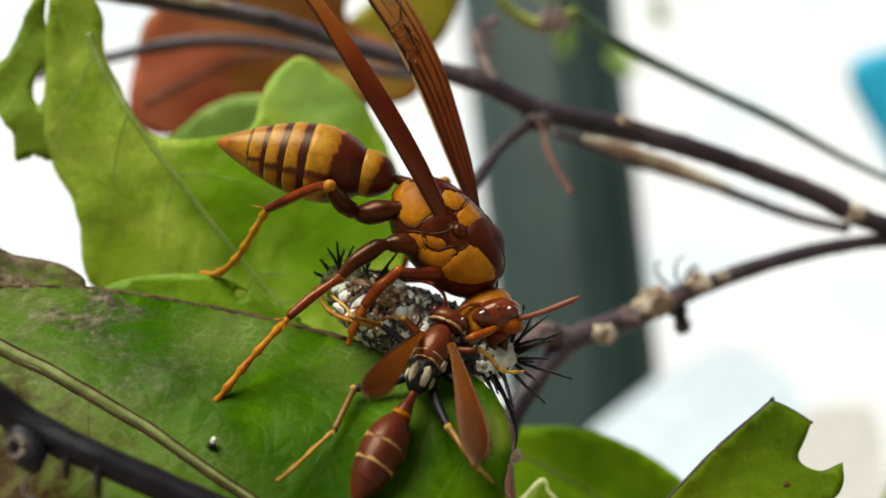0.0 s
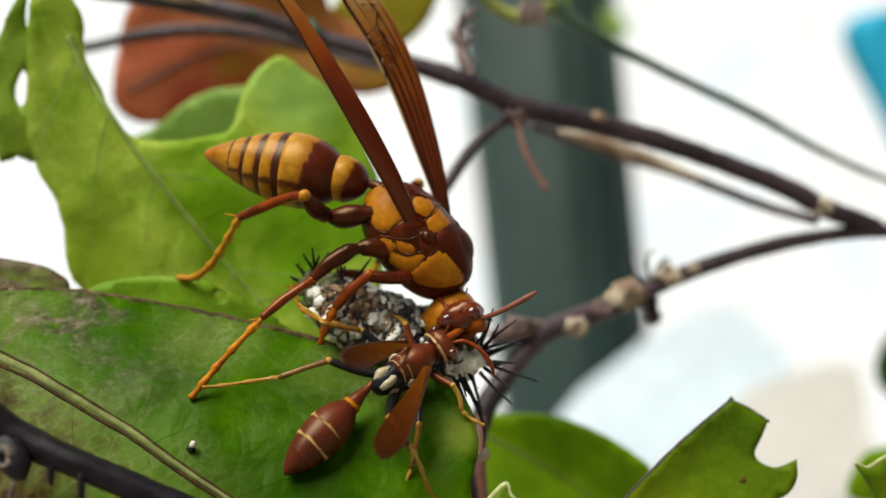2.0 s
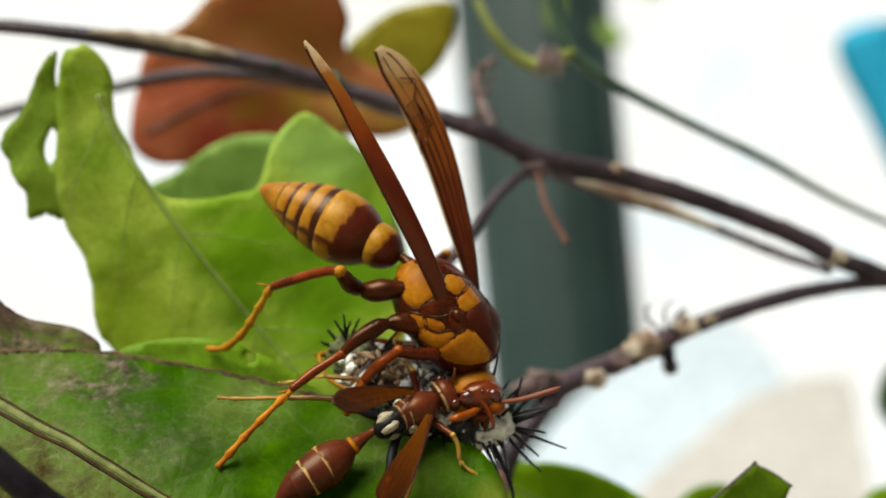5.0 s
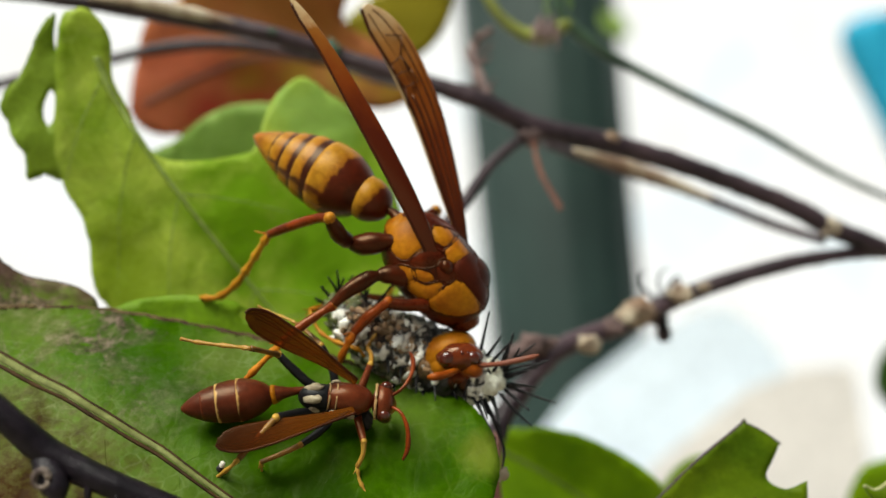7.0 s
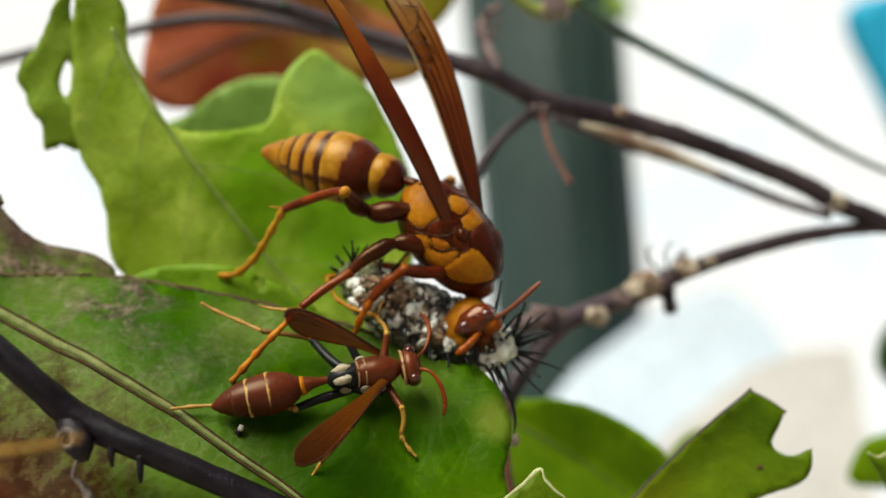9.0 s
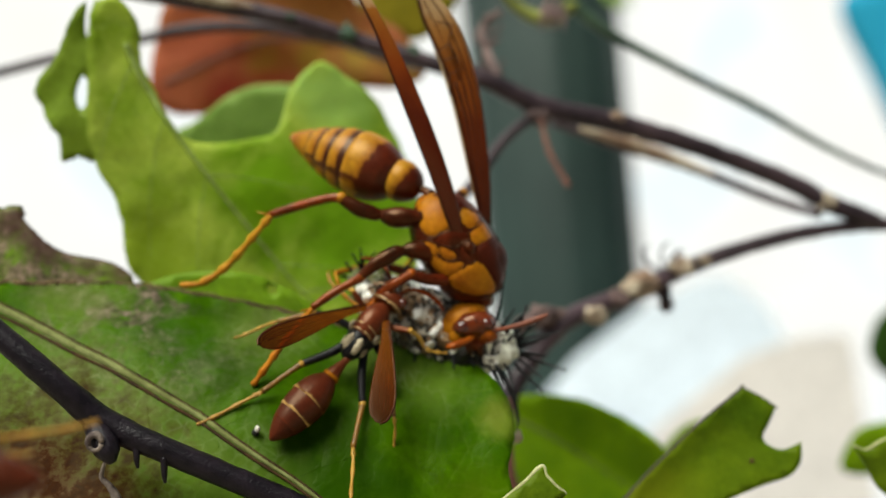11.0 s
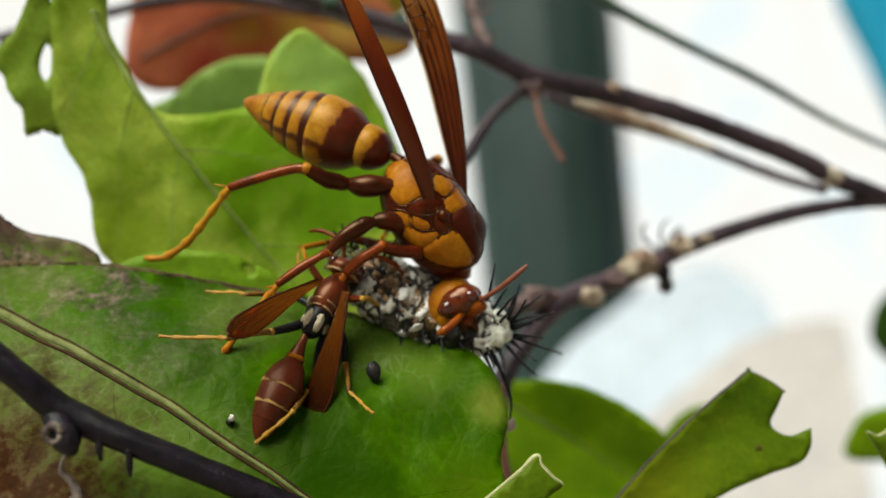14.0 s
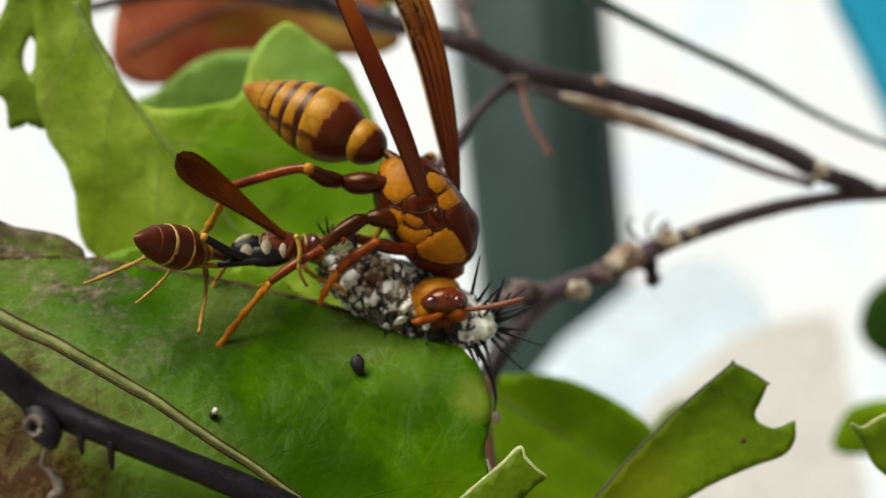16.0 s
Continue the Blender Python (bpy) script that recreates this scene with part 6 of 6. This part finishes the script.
# knee, ankle and tip of a leg, where it is not at rest: right hind, middle, fore, then the left ones
THIEF_LEGS = [
    [
        (0.0, (-3.91, -2.76, 0.41), (-5.71, -5.15, 1.34), (-5.26, -7.38, -2.7)), (0.5, (-3.63, -2.96, 0.59), (-6.07, -5.3, -0.39), (-8.54, -7.88, 2.57)),
        (1.0, (-3.55, -2.91, 0.78), (-6.01, -4.8, 1.27), (-6.81, -6.76, -2.85)), (1.5, (-3.1, -3.09, 1.07), (-4.33, -5.96, 1.23), (-3.85, -8.24, -2.78)),
        (2.0, (-3.11, -2.48, 1.67), (-3.48, -5.07, 3.4), (-3.42, -7.44, -0.59)), (2.5, (-3.81, -3.1, -0.18), (-5.19, -4.55, 2.24), (-6.29, -5.11, -2.23)),
        (3.5, (-4.11, -2.34, 0.61), (-5.5, -3.07, 3.32), (-6.36, -2.27, -1.16)), (6.5, (-3.14, -1.75, 2.06), (-7.2, -3.24, 1.39), (-10.65, -4.57, -1.41)),
        (7.0, (-3.66, -1.95, 1.55), (-5.78, -4.8, 1.19), (-8.36, -5.91, -2.5)), (7.5, (-0.07, -2.26, 2.14), (-1.51, -3.92, 4.38), (-5.63, -5.03, 2.55)),
        (8.0, (-1.99, -2.44, 2.21), (-4.99, -3.66, 3.06), (-8.01, -6.78, 1.44)), (8.5, (-1.6, -2.45, 2.27), (-5.35, -3.68, 3.24), (-8.78, -5.68, 0.83)),
        (9.0, (-6.57, -1.42, -0.76), (-9.8, -0.5, -0.11), (-14.36, 0.11, -0.73)), (11.5, (-5.59, -2.71, -1.86), (-8.38, -3.2, -0.51), (-11.27, -4.52, 2.86)),
        (12.0, (-5.97, -2.04, -1.74), (-8.58, -2.82, -0.18), (-12.12, -4.47, 2.32)), (12.5, (-4.35, -2.49, -0.63), (-7.42, -2.95, -0.15), (-12.37, -4.77, -0.55)),
        (13.5, (-4.69, -1.57, -0.09), (-7.1, -2.34, 1.77), (-9.07, -0.8, -2.14)), (14.0, (-5.5, -1.76, -1.98), (-7.84, -1.88, 0.11), (-11.31, -1.47, 3.16)),
        (14.5, (-5.71, -2.64, -2.12), (-7.47, -1.53, 0.23), (-10.1, -3.54, 3.48)), (15.0, (-3.87, -2.69, -2.19), (-7.0, -2.69, -2.47), (-10.98, -4.82, -3.52)),
        (15.6, (-3.04, -3.71, -1.23), (-3.34, -3.97, -4.79), (-2.87, -3.28, -9.35)), (16.0, (-4.17, -2.08, 0.78), (-4.22, 0.02, -1.55), (-4.96, -2.95, -5.04)),
    ],
    [
        (6.5, (-2.22, -3.02, 0.11), (-4.66, -4.0, -0.41), (-4.77, -4.84, -3.52)), (12.5, (-2.78, -2.63, -0.31), (-4.51, -4.01, 1.12), (-4.03, -4.78, -1.98)),
        (13.0, (-2.05, -2.57, 0.97), (-2.91, -4.2, 2.85), (-1.72, -5.31, 0.06)), (13.5, (-2.17, -2.76, 0.64), (-3.41, -4.16, 2.5), (-2.6, -5.82, -0.15)),
        (14.0, (-2.73, -2.76, -1.9), (-4.63, -4.0, -0.56), (-5.68, -6.26, 1.51)), (14.5, (-3.82, -3.56, -2.1), (-5.18, -4.56, -0.08), (-4.97, -6.33, -2.78)),
        (15.0, (-1.26, -3.66, -1.38), (-3.5, -5.04, -1.46), (-3.14, -6.56, -4.28)), (15.6, (-3.42, -1.46, -1.13), (-7.62, -1.45, -0.5), (-10.32, -1.64, -2.56)),
        (16.0, (-3.66, -0.61, -0.92), (-7.39, -0.75, -0.62), (-10.38, -0.95, -3.32)),
    ],
    [
        (15.6, (0.73, -1.74, 0.89), (1.71, -1.91, -0.9), (2.8, -2.16, -2.5)), (16.0, (1.43, -2.24, 0.36), (1.4, -2.14, -2.13), (1.91, -1.34, -3.58)),
    ],
    [
        (0.0, (-4.42, 4.47, -0.97), (-7.44, 4.2, -0.18), (-11.69, 5.42, 1.24)), (0.5, (-4.93, 4.11, -1.08), (-7.97, 3.73, -1.99), (-12.47, 4.58, -1.29)),
        (1.0, (-4.9, 4.37, -0.82), (-7.92, 3.87, -0.11), (-12.2, 4.19, 1.64)), (1.5, (-6.08, 3.07, -0.75), (-8.83, 1.64, -1.51), (-12.91, 0.55, 0.4)),
        (2.0, (-4.69, 4.23, 0.03), (-8.21, 5.16, 0.07), (-12.41, 7.01, 0.81)), (2.5, (-4.3, 4.53, 0.52), (-7.66, 3.85, 0.12), (-11.69, 5.29, -1.67)),
        (3.0, (-3.36, 3.44, 0.03), (-6.31, 3.29, 1.08), (-9.83, 5.64, -0.81)), (3.5, (-3.48, 3.86, -0.23), (-6.44, 4.22, 0.72), (-9.88, 7.23, -0.08)),
        (6.0, (-5.08, 3.22, -0.28), (-7.79, 2.36, 1.06), (-12.51, 1.45, 0.94)), (6.5, (-4.38, 3.47, -0.01), (-7.67, 4.5, 0.24), (-11.75, 6.63, -0.34)),
        (7.0, (-4.35, 2.61, 0.38), (-5.68, 1.87, 3.12), (-10.15, 2.57, 2.09)), (7.5, (-3.95, 2.93, 0.41), (-6.59, 1.73, 1.61), (-11.15, 1.98, 0.79)),
        (8.0, (-5.3, 2.28, 0.6), (-7.98, 0.65, 1.34), (-12.51, 0.05, 0.55)), (8.5, (-4.42, 2.82, 0.47), (-7.49, 2.04, 1.3), (-11.91, 2.22, -0.1)),
        (9.0, (-3.23, 3.56, -1.47), (-6.39, 4.48, -0.94), (-10.04, 7.32, -1.31)), (11.5, (-6.9, 2.35, -0.81), (-10.35, 2.66, -0.88), (-15.21, 4.01, -0.25)),
        (12.0, (-5.1, 3.48, -0.31), (-8.27, 4.45, -0.22), (-13.3, 5.91, 0.35)), (12.5, (-5.96, 3.73, -0.01), (-9.58, 3.63, -0.18), (-14.24, 4.8, 0.52)),
        (13.0, (-3.76, 2.0, 1.41), (-5.18, 3.25, 3.92), (-6.79, 7.39, 2.61)), (13.5, (-3.46, 1.98, 1.72), (-5.32, 3.1, 3.98), (-6.35, 7.24, 2.15)),
        (14.0, (-3.77, 1.76, 1.54), (-5.75, 3.36, 3.37), (-7.09, 7.53, 1.84)), (14.5, (-3.22, 2.45, 1.61), (-5.6, 3.46, 3.38), (-7.55, 6.91, 0.97)),
        (15.0, (-4.14, 1.87, 1.0), (-2.69, 4.39, -0.19), (-8.39, 4.63, -3.48)),
    ],
    [
        (0.0, (0.51, 3.74, 0.16), (-0.63, 4.99, 2.18), (0.85, 7.64, 1.06)), (0.5, (0.76, 3.5, -1.63), (-0.54, 5.6, -0.71), (0.34, 8.53, -1.74)),
        (1.0, (0.62, 3.61, -1.37), (-0.61, 5.03, 0.48), (0.49, 7.77, -0.84)), (1.5, (-0.62, 3.74, -0.24), (-2.4, 5.33, 0.87), (-2.44, 8.35, -0.3)),
        (2.0, (-1.08, 3.98, 0.16), (-3.01, 5.2, 1.48), (-3.2, 7.92, -0.25)), (3.0, (-0.34, 4.1, 0.39), (-1.61, 4.67, 2.62), (-1.06, 7.19, 0.68)),
        (13.5, (0.59, 3.53, -1.76), (-1.11, 5.34, -0.89), (-1.42, 8.35, -2.02)), (14.0, (-0.31, 3.61, -2.01), (-1.77, 4.89, -0.23), (-2.35, 7.76, -1.58)),
        (14.5, (1.69, 2.66, -2.13), (0.18, 3.76, -0.27), (2.27, 5.4, -2.11)),
    ],
    [
    ],
]
COMER = [(0, -34.0, 30.0, -18.0, -59, 0, 180), (9.0, -26.21, 30.0, -7.35, -59, 0, 180), (11.3, -27.19, 30.0, -6.3, -59, 0, 180), (11.5, -27.31, 30.0, -6.28, -59, 0, 180), (12.0, -27.38, 30.0, -5.75, -59, 0, 180), (12.5, -26.76, 30.0, -7.03, -59, 0, 180), (12.7, -24.0, 32.0, -14.0, -59, 0, 110), (12.9, -16.0, 36.0, -19.0, -59, 0, 40), (13.1, -10.0, 40.0, -19.0, 0, 0, 20), (13.3, -5.0, 44.0, -18.5, 40, 0, 4), (13.5, -3.2, 46.3, -17.6, 59.6, 1.2, 2.7), (14.5, -5.0, 46.8, -18.0, 62, 6.8, -0.7), (15.3, -3.8, 46.8, -17.6, 62, 3, 1), (16, -3.4, 46.0, -19.6, 62, 2, 5)]


def motions():
    wasp, belly, head, hind, middle = eater
    walk(wasp, [(t, placed(x, 60, z, 0, a, 0)) for t, x, z, a in EATER])
    walk(belly, [(t, local(-3.05, 0, 3.65, 0, a - 1, -b)) for t, a, b in ABDOMEN])
    walk(head, [(t, local(x, -0.8, z, 0, a, 0)) for t, x, z, a in HEAD])
    hip = hind[3][0]
    steps = [
        (0, (-7.0, 3.0), (-11.3, 1.75), (-16.7, -2.4)), (2, (-6.9, 2.75), (-11.4, 1.3), (-16.65, -3.0)), (3.5, (-6.8, 2.5), (-11.44, 0.9), (-16.2, -4.1)),
        (7, (-6.8, 3.1), (-11.1, 1.75), (-16.4, -3.1)), (8, (-6.8, 3.1), (-10.95, 1.75), (-16.45, -2.9)), (9.2, (-7.0, 2.6), (-11.34, 1.17), (-16.27, -4.11)),
        (11.3, (-8.6, 2.1), (-13.5, 0.0), (-19.2, -5.9)), (13.5, (-8.55, 2.0), (-13.4, -0.05), (-19.0, -5.85)), (14.5, (-8.0, 2.1), (-13.0, 0.2), (-18.2, -5.3)), (16, (-7.65, 2.0), (-12.55, 0.15), (-17.2, -5.2)),
    ]
    bend(hind, [(t, *reach(hind[3], hip, joints)) for t, *joints in steps])
    hip = middle[3][0]
    first, then, last = ((hip, *(Vector(v) for v in joints)) for joints in (((-6.0, -2.8, -2.3), (-9.4, -3.6, -5.0), (-13.5, -4.4, -9.8)), ((-6.24, -2.8, -2.9), (-8.4, -3.2, -4.85), (-11.5, -4.2, -10.8)), ((-5.74, -2.8, -2.66), (-8.1, -3.0, -4.7), (-11.8, -2.5, -10.9))))
    bend(middle, [(0, *first), (9.2, *first), (11.3, *then), (13, *then), (14.3, *last), (16, *last)])
    wasp, belly, wings, legs = thief
    walk(wasp, [(row[0], placed(*row[1:])) for row in THIEF])
    sag = {15.0: -8, 15.3: -25, 15.6: 5, 16.0: 10}
    walk(belly, [(t, local(-4.15, 0, -0.1, 0, sag.get(t, 0), a)) for t, a in THIEF_ABDOMEN])
    for w, side in ((wings[1], 1), (wings[0], -1)):
        spread = []
        for t, *v in THIEF_WINGS:
            ahead = -Vector(v[:3] if side > 0 else v[3:]).normalized()
            turned = min(1, max(0, (t - 14.6) * 2))
            up = Vector((0, -turned, 1 - 0.8 * turned))
            up = (up - ahead * up.dot(ahead)).normalized()
            spread.append((t, Matrix.Translation(Vector((0.7, 0.95 * side, 0.75)) * MM) @ Matrix((ahead, up.cross(ahead), up)).transposed().to_4x4()))
        walk(w, spread)
    # the last stance on the leaf's edge, leg by leg
    stance = [
        ((-2.9, -2.2, -1.5), (-3.5, -2.8, -4.8), (-2.8, -3.2, -9.5)), ((-4.2, -1.7, -1.1), (-7.2, -2.0, -1.6), (-9.6, -2.4, -5.0)), ((1.8, -1.7, -0.6), (1.8, -2.2, -3.0), (3.0, -2.4, -5.5)),
        ((-4.4, 1.6, 0.8), (-7.4, 2.0, 0.4), (-11.6, 2.4, -1.2)), ((-2.0, 2.8, 0.2), (-3.4, 3.8, -1.8), (-5.0, 4.4, -3.6)), ((1.8, 1.8, 0.2), (2.2, 2.4, -1.4), (3.4, 2.8, -2.8)),
    ]
    for k, leg in enumerate(legs):
        rest = leg[3]
        known = {t: [Vector(v) for v in joints] for t, *joints in THIEF_LEGS[k]}
        for t in (0, 4.7, 10.2, 16):
            if not any(abs(t - u) < 1.0 for u in known):
                known[t] = [Vector(v) for v in stance[k]] if t == 16 else list(rest[1:])
        if k == 3:
            known[16] = [Vector(v) for v in stance[k]]
        keys = sorted(known)
        rows = []
        for i in range(65):
            t = i * 0.25
            j = min(max(int(np.searchsorted(keys, t)), 1), len(keys) - 1)
            f = min(1.0, max(0.0, (t - keys[j - 1]) / (keys[j] - keys[j - 1])))
            rows.append((t, rest[0], *(a.lerp(b, f) for a, b in zip(known[keys[j - 1]], known[keys[j]]))))
        bend(leg, rows)
    # the dropping falls from the caterpillar
    held = BASE @ pose(2.5 * MM, 3.6 * MM, 2.6 * MM)
    walk(pellet, [(0, held), (6.6, held), (7.0, BASE), (16, BASE)])
    wasp, belly, wings, legs = comer
    walk(wasp, [(row[0], placed(*row[1:])) for row in COMER])
    for leg in legs:
        tucked = [leg[3][0]] + [Vector((v.x * 0.55, v.y * 0.2, v.z - 0.8)) for v in leg[3][1:]]
        bend(leg, [(0, *tucked), (16, *tucked)])


motions()
